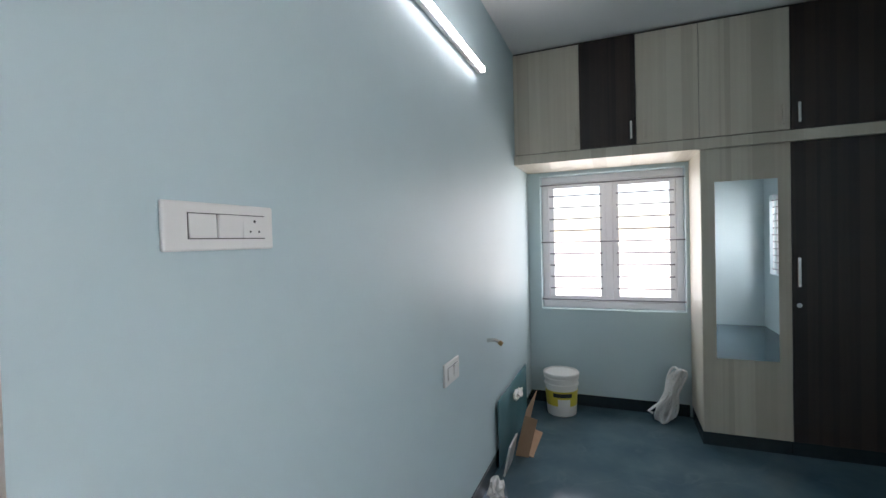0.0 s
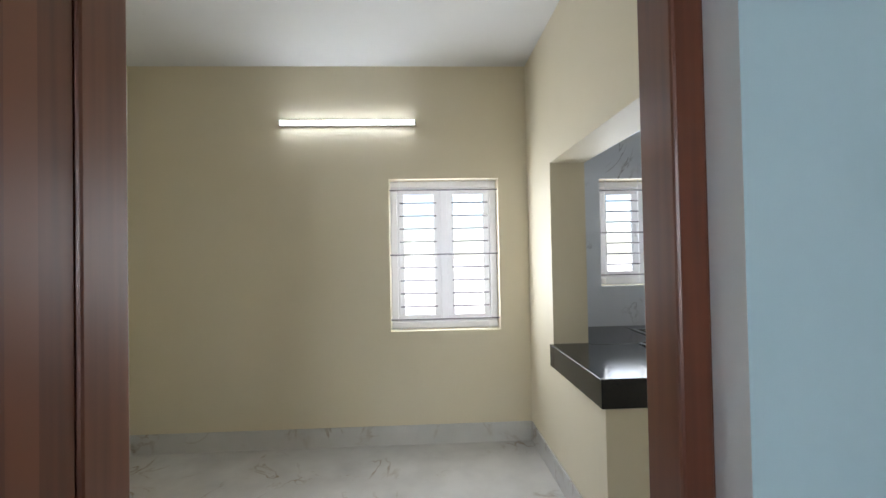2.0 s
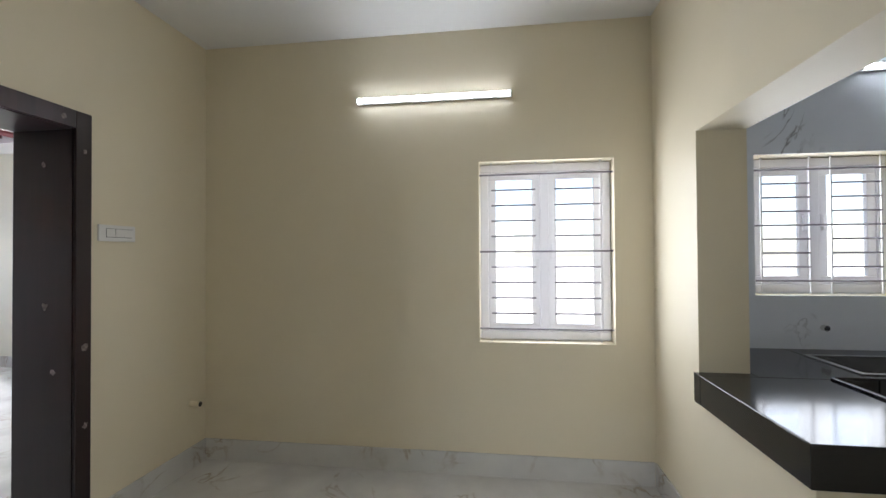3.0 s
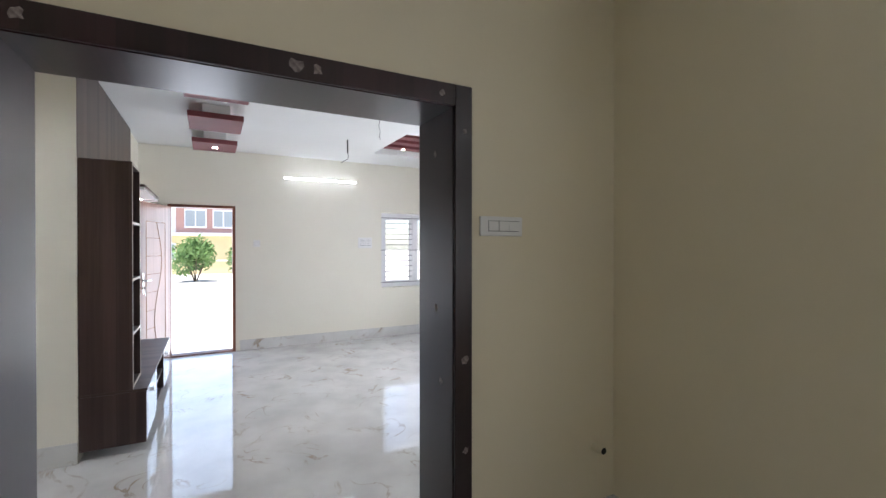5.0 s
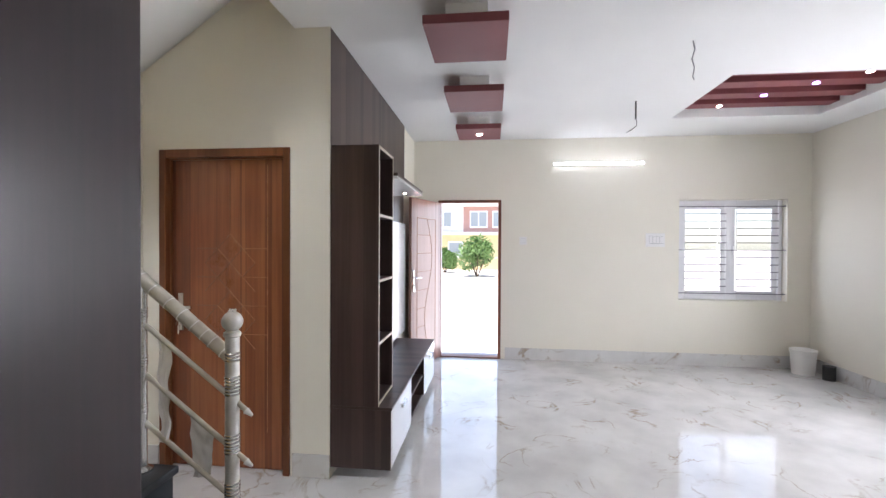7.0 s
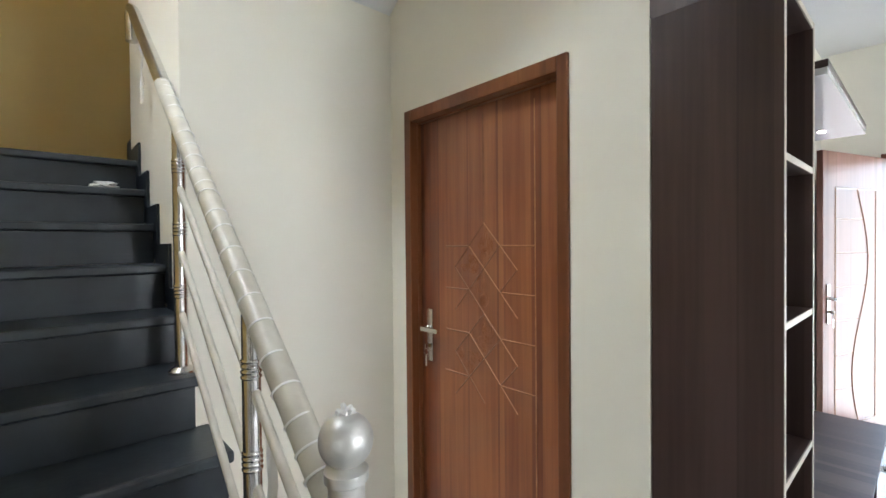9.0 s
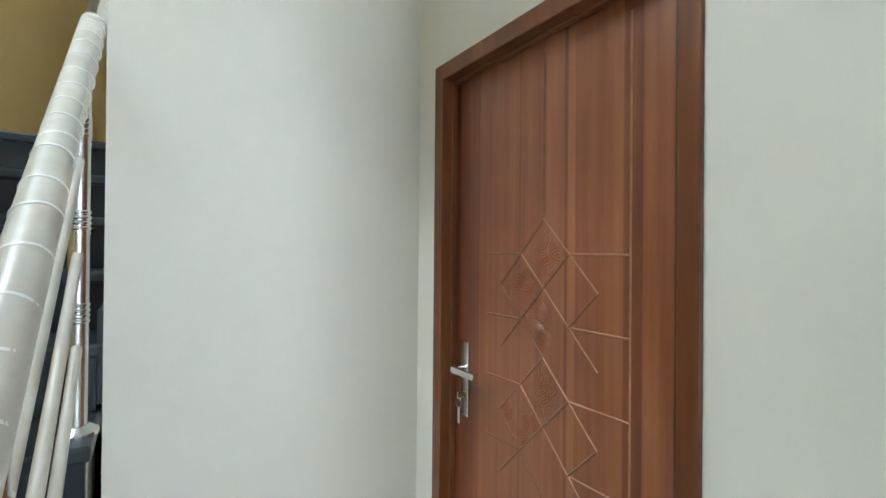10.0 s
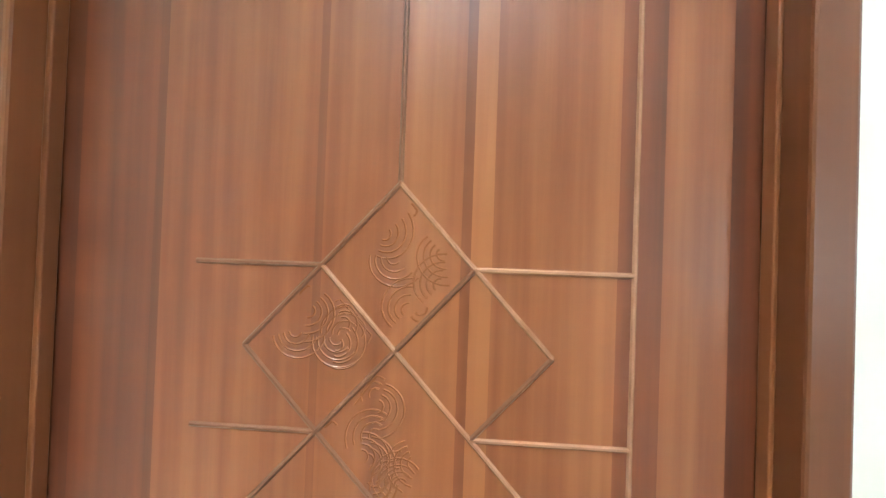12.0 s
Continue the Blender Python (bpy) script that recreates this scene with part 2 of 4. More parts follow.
M_FILM = mat("cloudy_plastic_film", (0.80, 0.79, 0.77), 0.3, second=(0.68, 0.67, 0.64), scale=12, bump=0.7, bump_scale=25)
M_MAROON = mat("maroon_ceiling_paint", (0.17, 0.035, 0.04), 0.6, second=(0.19, 0.045, 0.05), scale=4)
M_MAROONDK = mat("dark_maroon_paint", (0.06, 0.008, 0.014), 0.5, second=(0.07, 0.012, 0.018), scale=4)
M_GLOSSWHITE = mat("gloss_white_laminate", (0.80, 0.80, 0.81), 0.12, second=(0.78, 0.78, 0.79), scale=3, coat=0.5)
M_MIRROR = mat("mirror_silver", (0.86, 0.88, 0.88), 0.015, 1.0)
M_GLASS = glass_mat("clear_window_glass")
M_TUBE = lamp_mat("lit_tube", (0.88, 0.94, 1.0), 4.2)
M_SPOT = lamp_mat("lit_spot", (1.0, 0.86, 0.72), 14)
M_SPOTV = lamp_mat("violet_spot", (0.35, 0.2, 1.0), 14)
M_CARD = mat("brown_cardboard", (0.42, 0.27, 0.17), 0.8, second=(0.36, 0.22, 0.13), scale=10, bump=0.2)
M_YLABEL = mat("yellow_label", (0.68, 0.56, 0.06), 0.4, second=(0.62, 0.50, 0.05), scale=12)
M_BRASS = mat("tarnished_brass", (0.38, 0.27, 0.12), 0.35, 1.0, second=(0.25, 0.18, 0.09), scale=30)
M_CABLE = mat("black_cable", (0.03, 0.03, 0.03), 0.5)
M_SHEET = mat("teal_tinted_sheet", (0.10, 0.25, 0.29), 0.15, second=(0.13, 0.28, 0.32), scale=5)
M_CHIP = mat("grey_filler_patch", (0.34, 0.29, 0.28), 0.85, second=(0.14, 0.11, 0.105), scale=60, fac=0.4)
M_PAVE = mat("pale_dusty_ground", (0.62, 0.58, 0.52), 0.9, second=(0.54, 0.50, 0.44), scale=0.6, bump=0.3, bump_scale=8)
M_LEAF = mat("garden_leaf", (0.12, 0.22, 0.07), 0.6, second=(0.18, 0.29, 0.09), scale=3)
M_BARK = mat("bark", (0.14, 0.10, 0.07), 0.9, second=(0.10, 0.07, 0.05), scale=20)
M_HOUSERED = mat("brick_red_paint", (0.48, 0.29, 0.25), 0.7, second=(0.45, 0.26, 0.22), scale=2)
M_HOUSEWHITE = mat("white_house_paint", (0.78, 0.76, 0.72), 0.7, second=(0.72, 0.70, 0.66), scale=1.5)
M_HOUSEYEL = mat("yellow_house_paint", (0.72, 0.60, 0.34), 0.7, second=(0.66, 0.54, 0.30), scale=1.5)
M_HOUSEORANGE = mat("orange_house_paint", (0.66, 0.34, 0.12), 0.7, second=(0.60, 0.30, 0.10), scale=2)
M_WINDARK = mat("far_window_glass", (0.34, 0.38, 0.40), 0.1)

# ---- builders ----


def box_bm(x0, x1, y0, y1, z0, z1, bevel=0.0, bm=None):
    b = bmesh.new()
    bmesh.ops.create_cube(b, size=1)
    for v in b.verts:
        v.co = Vector(((x0 + x1) / 2 + v.co.x * (x1 - x0), (y0 + y1) / 2 + v.co.y * (y1 - y0), (z0 + z1) / 2 + v.co.z * (z1 - z0)))
    if bevel:
        bmesh.ops.bevel(b, geom=b.edges[:], offset=bevel, segments=2, affect="EDGES", profile=0.5)
    if bm is None:
        return b
    me = bpy.data.meshes.new("tmp")
    b.to_mesh(me)
    b.free()
    bm.from_mesh(me)
    bpy.data.meshes.remove(me)
    return bm


def rod_bm(a, b, r, bm=None, seg=10, r2=None):
    """A round bar from a to b."""
    bm = bm or bmesh.new()
    a, b = Vector(a), Vector(b)
    q = (b - a).to_track_quat("Z", "Y").to_matrix().to_4x4()
    bmesh.ops.create_cone(bm, cap_ends=True, segments=seg, radius1=r, radius2=r if r2 is None else r2, depth=(b - a).length,
                          matrix=Matrix.Translation((a + b) / 2) @ q)
    return bm


def lathe_bm(profile, seg=28, center=(0, 0, 0), bm=None):
    """A turned shape from (radius, z) pairs."""
    bm = bm or bmesh.new()
    cx, cy, cz = center
    rings = [[bm.verts.new((cx + r * math.cos(2 * math.pi * i / seg), cy + r * math.sin(2 * math.pi * i / seg), cz + z)) for i in range(seg)] for r, z in profile]
    for p, q in zip(rings, rings[1:]):
        for i in range(seg):
            bm.faces.new((p[i], p[(i + 1) % seg], q[(i + 1) % seg], q[i]))
    bm.faces.new(rings[0][::-1])
    bm.faces.new(rings[-1])
    return bm


def path_bm(points, r, bm=None, seg=8):
    """A bent round bar through the points, in one skin."""
    bm = bm or bmesh.new()
    ps = [Vector(p) for p in points]
    n = len(ps)
    side, rings = None, []
    for i, p in enumerate(ps):
        d = (ps[min(i + 1, n - 1)] - ps[max(i - 1, 0)]).normalized()
        side = d.orthogonal().normalized() if side is None else (side - d * side.dot(d)).normalized()
        other = d.cross(side)
        rings.append([bm.verts.new(p + (side * math.cos(2 * math.pi * k / seg) + other * math.sin(2 * math.pi * k / seg)) * r) for k in range(seg)])
    for a, b in zip(rings, rings[1:]):
        for k in range(seg):
            bm.faces.new((a[k], a[(k + 1) % seg], b[(k + 1) % seg], b[k]))
    bm.faces.new(rings[0][::-1])
    bm.faces.new(rings[-1])
    return bm


def finish(name, bm, material, smooth=False):
    me = bpy.data.meshes.new(name)
    bmesh.ops.recalc_face_normals(bm, faces=bm.faces[:])
    bm.to_mesh(me)
    bm.free()
    me.materials.append(material)
    if smooth:
        me.shade_smooth()
        me.set_sharp_from_angle(angle=radians(40))
    return new(name, me)


def part(name, bm, material, parent, label="", smooth=False):
    ob = finish(name, bm, material, smooth)
    ob.parent = parent
    return tagged(ob, label=label) if label else ob


def thing(name, label, category, group="", kind="", at=None):
    return tagged(new(name), label, category, group, kind) if at is None else _placed(name, label, category, group, kind, at)


def _placed(name, label, category, group, kind, at):
    ob = tagged(new(name), label, category, group, kind)
    ob.matrix_basis = at
    return ob


def structure(name, bm, material, label, category):
    return tagged(finish(name, bm, material), label, category, kind="structure")


def wall(name, axis, a0, a1, u0, u1, z0, z1, holes, low, high, label, edge=None):
    """A wall with real openings. axis: 'x' (thickness along x, u along y) or 'y'. holes: (u0, u1, z0, z1). low, high: paint of its two sides."""
    us = sorted({u0, u1, *[min(max(h[k], u0), u1) for h in holes for k in (0, 1)]})
    zs = sorted({z0, z1, *[min(max(h[k], z0), z1) for h in holes for k in (2, 3)]})
    solid = {}
    for i in range(len(us) - 1):
        for j in range(len(zs) - 1):
            cu, cz = (us[i] + us[i + 1]) / 2, (zs[j] + zs[j + 1]) / 2
            solid[i, j] = not any(h[0] < cu < h[1] and h[2] < cz < h[3] for h in holes)
    bm = bmesh.new()
    seen = {}

    def v(a, u, z):
        k = (round(a, 4), round(u, 4), round(z, 4))
        if k not in seen:
            seen[k] = bm.verts.new((a, u, z) if axis == "x" else (u, a, z))
        return seen[k]

    def quad(ps, mi):
        bm.faces.new([v(*p) for p in ps]).material_index = mi

    for (i, j), s in solid.items():
        if not s:
            continue
        ua, ub, za, zb = us[i], us[i + 1], zs[j], zs[j + 1]
        quad([(a0, ua, za), (a0, ub, za), (a0, ub, zb), (a0, ua, zb)], 0)
        quad([(a1, ua, za), (a1, ub, za), (a1, ub, zb), (a1, ua, zb)], 1)
        for di, dj, e in ((-1, 0, (ua, za, ua, zb)), (1, 0, (ub, za, ub, zb)), (0, -1, (ua, za, ub, za)), (0, 1, (ua, zb, ub, zb))):
            if not solid.get((i + di, j + dj), False):
                quad([(a0, e[0], e[1]), (a0, e[2], e[3]), (a1, e[2], e[3]), (a1, e[0], e[1])], 2)
    bmesh.ops.recalc_face_normals(bm, faces=bm.faces[:])
    me = bpy.data.meshes.new(name)
    bm.to_mesh(me)
    bm.free()
    for m in (low, high, edge or low):
        me.materials.append(m)
    return tagged(new(name, me), label, "wall", kind="structure")


def grill_window(name, m, w, h, leaves, label, rungs=9, wide_every=None, open_leaf=False):
    """A two-leaf plastic window with a steel grill. Local x along the wall, y into the room, z up from the sill."""
    root = _placed(name, label, "window", "", "structure", m)
    f = 0.055
    fr = bmesh.new()
    box_bm(0, w, -0.06, 0, 0, f, 0.006, fr)
    box_bm(0, w, -0.06, 0, h - f, h, 0.006, fr)
    box_bm(0, f, -0.06, 0, f, h - f, 0.006, fr)
    box_bm(w - f, w, -0.06, 0, f, h - f, 0.006, fr)
    part("window_frame", fr, M_UPVC, root)
    mid = w / 2
    part("mullion", box_bm(mid - 0.03, mid + 0.03, -0.062, 0.004, f, h - f, 0.006), M_UPVC, root)
    s = 0.05
    for a, b in ((f, mid - 0.03), (mid + 0.03, w - f)):
        sb = bmesh.new()
        box_bm(a, b, -0.05, -0.012, f, f + s, 0.005, sb)
        box_bm(a, b, -0.05, -0.012, h - f - s, h - f, 0.005, sb)
        box_bm(a, a + s, -0.05, -0.012, f + s, h - f - s, 0.005, sb)
        box_bm(b - s, b, -0.05, -0.012, f + s, h - f - s, 0.005, sb)
        sash = part("sash", sb, M_UPVC, root)
        pane = part("pane", box_bm(a + s, b - s, -0.034, -0.029, f + s, h - f - s), M_GLASS, sash)
        pane.visible_shadow = False
        hx = a + s / 2 if a > mid - 0.2 and a < mid + 0.2 else b - s / 2
        part("handle", box_bm(hx - 0.012, hx + 0.012, -0.012, 0.012, h * 0.46, h * 0.46 + 0.1, 0.004), M_UPVC, sash)
    gy = 0.055
    step = (h - 0.16) / (rungs + 1)
    for i in range(rungs + 2):
        z = 0.08 + i * step
        full = i in (0, rungs + 1, (rungs + 1) // 2)
        if full:
            part("grill_bar", rod_bm((-0.003, gy, z), (w + 0.003, gy, z), 0.006, seg=8), M_BAR, root)
        else:
            for a, b in ((f + 0.02, mid - 0.06), (mid + 0.06, w - f - 0.02)):
                part("grill_bar", rod_bm((a, gy, z), (b, gy, z), 0.0062, seg=8), M_BAR, root)
    for x in (f + 0.02, mid - 0.06, mid + 0.06, w - f - 0.02):
        part("grill_upright", box_bm(x - 0.004, x + 0.004, gy - 0.004, gy + 0.004, 0.0, h), M_UPVC, root)
    return root


def tube_light(m, length, label):
    """A lit tube in a slim batten; local x along it, y away from the wall."""
    root = _placed("tube_light", label, "tube light", "tube lights", "", m)
    part("batten", box_bm(0, length, 0.0, 0.026, -0.021, 0.021, 0.004), M_PLASTIC, root)
    part("tube", rod_bm((0.012, 0.033, 0), (length - 0.012, 0.033, 0), 0.0155, seg=14), M_TUBE, root, "glowing white tube", True)
    for a in (0, length - 0.012):
        part("end_cap", box_bm(a, a + 0.012, 0.006, 0.050, -0.022, 0.022, 0.004), M_PLASTIC, root)
    return root


def switch_plate(m, w, h, label, rockers=2, socket=True):
    """A switch plate; local x along the wall, y away from it, origin at its lower corner."""
    root = _placed("switch_plate", label, "switch", "", "", m)
    part("plate", box_bm(0, w, 0, 0.012, 0, h, 0.004), M_PLASTIC, root)
    x0, x1, z0, z1 = w * 0.10, w * 0.82, h * 0.24, h * 0.78
    part("recess", box_bm(x0, x1, 0.011, 0.0128, z0, z1), M_DARK, root, "thin dark gap round the switches")
    n = rockers + (1 if socket else 0)
    cw = (x1 - x0) / n
    for i in range(n):
        a = x1 - (i + 1) * cw + 0.0015
        b = x1 - i * cw - 0.0015
        if i < rockers:
            r = bmesh.new()
            box_bm(a, b, 0.0125, 0.0165, z0 + 0.002, z1 - 0.002, 0.001, r)
            for v in r.verts:
                if v.co.y > 0.015:
                    v.co.y += 0.004 * (v.co.z - z0) / (z1 - z0) * (1 if i % 2 else -0.4)
            part("rocker", r, M_PLASTIC, root)
        else:
            s = part("socket", box_bm(a, b, 0.0125, 0.0160, z0 + 0.002, z1 - 0.002, 0.001), M_PLASTIC, root)
            for dx, dz, rr in ((0, 0.24, 0.0035), (-0.2, -0.2, 0.0026), (0.2, -0.2, 0.0026)):
                c = ((a + b) / 2 + dx * (b - a), 0, (z0 + z1) / 2 + dz * (z1 - z0))
                part("pin_hole", rod_bm((c[0], 0.0155, c[2]), (c[0], 0.0166, c[2]), rr, seg=10), M_DARK, s)
    return root


# ---- structure ----
FLOOR_Z = 0.0
structure("floor_house", box_bm(-8.45, 2.5, -2.80, 2.3, -0.12, 0.0), M_FLOOR, "polished grey-white marble floor with brown veins", "floor")
structure("floor_stairwell", box_bm(-5.2, -3.2, -6.4, -2.80, -0.12, 0.0), M_FLOOR, "polished grey-white marble floor by the stairs", "floor")
structure("floor_bedroom", box_bm(-2.2, 3.6, -6.4, -2.80, -0.12, 0.001), M_BEDFLOOR, "dark slate-blue polished bedroom floor", "floor")
structure("ceiling_dining", box_bm(-3.2, 2.5, -2.80, 0.15, 2.97, 3.1), M_WHITE, "white painted dining and kitchen ceiling", "ceiling")
structure("ceiling_bedroom", box_bm(-2.2, 3.6, -6.4, -2.80, 3.035, 3.165), M_WHITE, "white painted bedroom ceiling", "ceiling")

# living ceiling with its recess
CZ = 2.85
cb = bmesh.new()
box_bm(-8.45, -7.49, -2.80, 2.3, CZ, 3.1, 0, cb)
box_bm(-6.28, -3.2, -2.98, 2.3, CZ, 3.1, 0, cb)
box_bm(-7.49, -6.28, -2.80, 0.17, CZ, 3.1, 0, cb)
box_bm(-7.49, -6.28, 1.62, 2.3, CZ, 3.1, 0, cb)
box_bm(-7.49, -6.28, 0.17, 1.62, 3.0, 3.1, 0, cb)
structure("ceiling_living", cb, M_WHITE, "white living room ceiling with a recessed panel", "ceiling")

WT = 0.23
# dining and kitchen
wall("wall_north", "y", 0.0, WT, -3.37, 2.5, 0, 3.1, [(-1.05, -0.185, 0.88, 2.077), (0.63, 1.46, 1.2, 2.06)], M_CREAM, M_HOUSEWHITE, "cream painted dining wall with a window", M_CREAM)
wall("wall_tile_north", "y", -0.012, -0.002, 0.285, 2.296, 0.0, 2.968, [(0.63, 1.46, 1.2, 2.06)], M_TILEWALL, M_TILEWALL, "glossy white marble wall tiles with dark veins")
wall("wall_kitchen_east", "x", 2.3, 2.5, -2.80, 0.0, 0, 3.1, [(-1.0, -0.3, 1.2, 2.06)], M_TILEWALL, M_HOUSEWHITE, "white marble tiled kitchen wall", M_CREAM)
wall("wall_kitchen_west", "x", 0.05, 0.28, -2.735, 0.0, 0, 2.97, [(-2.6, -1.44, -1, 2.06), (-1.45, -0.63, 0.74, 2.06)], M_CREAM, M_TILEWALL, "cream wall with the opening to the kitchen", M_CREAM)
wall("wall_dining_south", "y", -2.906, -2.735, -3.37, 3.6, 0, 3.165, [(-1.36, -0.36, -1, 2.11)], M_BLUE, M_CREAM, "wall painted blue in the bedroom and cream in the dining room", M_WHITE)
wall("wall_dining_west", "x", -3.37, -3.035, -2.906, 2.3, 0, 3.1, [(-2.49, -0.985, -1, 2.12)], M_IVORY, M_CREAM, "cream wall with the wide framed opening", M_CREAM)
# bedroom
wall("wall_bedroom_east", "x", 3.45, 3.68, -6.4, -2.906, 0, 3.165, [(-4.21, -3.02, 0.87, 2.09)], M_BLUE, M_HOUSEWHITE, "blue bedroom wall with a window", M_BLUE)
wall("wall_bedroom_south", "y", -6.05, -5.88, -2.2, 3.45, 0, 3.165, [(-1.75, -0.55, 0.87, 2.09)], M_BLUE, M_BLUE, "plain blue bedroom wall")
wall("wall_bedroom_west", "x", -2.2, -2.05, -5.88, -2.906, 0, 3.165, [], M_BLUE, M_BLUE, "plain blue bedroom wall")
# living room
wall("wall_living_west", "x", -8.53, -8.3, -2.9, 2.3, 0, 3.1, [(-2.44, -1.615, -1, 2.07), (0.58, 1.83, 0.81, 2.06)], M_HOUSEWHITE, M_IVORY, "ivory living room wall with the entrance and a window", M_IVORY)
# the opening in this wall is made up, to let fill light in
wall("wall_living_north", "y", 2.1, 2.3, -8.3, -3.37, 0, 3.1, [(-6.65, -5.15, 0.81, 2.06)], M_IVORY, M_IVORY, "plain ivory living room wall")
wall("wall_media", "y", -2.95, -2.765, -8.3, -5.35, 0, 3.1, [], M_IVORY, M_IVORY, "ivory wall behind the media unit")
wall("wall_bath_front", "x", -5.35, -5.2, -6.4, -2.745, 0, 5.6, [(-3.89, -3.02, -1, 2.07)], M_IVORY, M_IVORY, "ivory wall with the bathroom door")
wall("wall_under_stair", "y", -4.2, -4.03, -5.2, -4.262, 0, 3.0, [], M_IVORY, M_IVORY, "ivory wall under the upper stair flight")
wall("wall_stair_side", "x", -4.40, -4.262, -5.25, -4.2, 0, 3.0, [], M_IVORY, M_IVORY, "ivory wall beside the stairs")
wall("wall_stair_south", "y", -6.4, -6.2, -5.35, -3.2, 0, 5.6, [], M_YELLOW, M_YELLOW, "ochre painted stairwell wall")
# upper opening invented so that light falls onto the door wall
wall("wall_stair_east", "x", -3.37, -3.2, -6.2, -2.906, 0, 5.6, [(-4.3, -3.2, 3.25, 4.35)], M_YELLOW, M_HOUSEWHITE, "ochre painted stairwell wall", M_YELLOW)
wall("wall_stair_upper", "y", -2.98, -2.80, -5.35, -3.2, 3.1, 5.6, [], M_IVORY, M_IVORY, "ivory upper stairwell wall")
structure("ceiling_stair", box_bm(-5.35, -3.2, -6.4, -2.80, 5.6, 5.7), M_WHITE, "white stairwell ceiling", "ceiling")
# closet space behind the bathroom door
wall("wall_bath_back", "x", -6.9, -6.8, -6.4, -2.95, 0, 3.1, [], M_IVORY, M_IVORY, "plain wall behind the bathroom door")
structure("ceiling_bath", box_bm(-6.9, -5.35, -6.4, -2.95, 3.0, 3.1), M_WHITE, "white bathroom ceiling", "ceiling")
structure("floor_bath", box_bm(-6.9, -5.2, -6.4, -2.8, -0.12, -0.002), M_FLOOR, "marble bathroom floor", "floor")

# sloping underside of the upper flight
sb = bmesh.new()
prof = [(-5.25, 1.76), (-2.99, 3.34), (-2.99, 3.55), (-5.25, 1.97)]
va = [sb.verts.new((-5.198, y, z)) for y, z in prof]
vb = [sb.verts.new((-4.264, y, z)) for y, z in prof]
sb.faces.new(va)
sb.faces.new(vb[::-1])
for i in range(4):
    sb.faces.new((va[i], va[(i + 1) % 4], vb[(i + 1) % 4], vb[i]))
structure("ceiling_stair_soffit", sb, M_WHITE, "white sloping underside of the upper stair flight", "ceiling")

# skirtings
SK = 0.15


def skirt(name, x0, x1, y0, y1, m=M_SKIRT, h=SK, label="grey marble skirting with brown veins"):
    structure(name, box_bm(x0, x1, y0, y1, 0.0, h, 0.002), m, label, "baseboard")


skirt("baseboard_dining_north", -3.023, 0.038, -0.012, -0.001)
skirt("baseboard_dining_west", -3.034, -3.023, -0.9, -0.001)
skirt("baseboard_dining_east", 0.038, 0.049, -1.45, -0.012)
skirt("baseboard_living_west", -8.299, -8.288, -1.56, 2.09)
skirt("baseboard_living_north", -8.288, -3.38, 2.088, 2.099)
skirt("baseboard_bath_front", -5.199, -5.19, -2.99, -2.745)
skirt("baseboard_bath_front_b", -5.199, -5.19, -4.028, -3.915)
skirt("baseboard_stair", -5.19, -4.30, -4.029, -4.018)
skirt("baseboard_bedroom_east", 3.438, 3.449, -4.22, -2.907, M_BEDSKIRT, 0.1, "dark slate bedroom skirting")
skirt("baseboard_bedroom_north", -0.3, 3.438, -2.918, -2.907, M_BEDSKIRT, 0.1, "dark slate bedroom skirting")

# ---- windows and doors ----
grill_window("window_1", pose(3.53, -4.205, 0.875, 0, 0, 90), 1.18, 1.21, 2, "white two-leaf bedroom window with a steel grill")
grill_window("window_2", pose(-0.19, 0.09, 0.885, 0, 0, 180), 0.855, 1.187, 2, "white two-leaf dining window with a steel grill")
grill_window("window_3", pose(1.455, 0.12, 1.205, 0, 0, 180), 0.82, 0.85, 2, "white two-leaf kitchen window with a steel grill", 7)
grill_window("window_4", pose(2.40, -0.995, 1.205, 0, 0, 90), 0.69, 0.85, 2, "white two-leaf kitchen side window with a steel grill", 7)
grill_window("window_5", pose(-8.39, 1.825, 0.815, 0, 0, -90), 1.24, 1.24, 2, "white two-leaf living room window with a steel grill", 11)
grill_window("window_7", pose(-1.745, -5.96, 0.875, 0, 0, 0), 1.19, 1.21, 2, "white two-leaf bedroom side window with a steel grill")
# out of view: this window is added only to go with the north fill lamp
grill_window("unseen_window_8", pose(-5.155, 2.19, 0.815, 0, 0, 180), 1.49, 1.24, 2, "unseen white two-leaf living room side window with a steel grill, added for light", 11)
# stairwell window added high up and never in view, for the stair fill lamp
grill_window("unseen_window_6", pose(-3.25, -4.295, 3.255, 0, 0, 90), 1.09, 1.09, 2, "unseen white stairwell window with a steel grill, added for light", 7)


def strip_bm(x0, z0, x1, z1, y, w=0.0065, t=0.0028):
    """A slim moulding line on a door leaf whose face lies at y."""
    b = bmesh.new()
    d = Vector((x1 - x0, 0, z1 - z0))
    n = Vector((-d.z, 0, d.x)).normalized() * w / 2
    p, q, up = Vector((x0, y, z0)), Vector((x1, y, z1)), Vector((0, t, 0))
    lo = [b.verts.new(c) for c in (p - n, q - n, q + n, p + n)]
    hi = [b.verts.new(c + up) for c in (p - n * 0.4, q - n * 0.4, q + n * 0.4, p + n * 0.4)]
    b.faces.new(hi)
    for i in range(4):
        b.faces.new((lo[i], lo[(i + 1) % 4], hi[(i + 1) % 4], hi[i]))
    return b


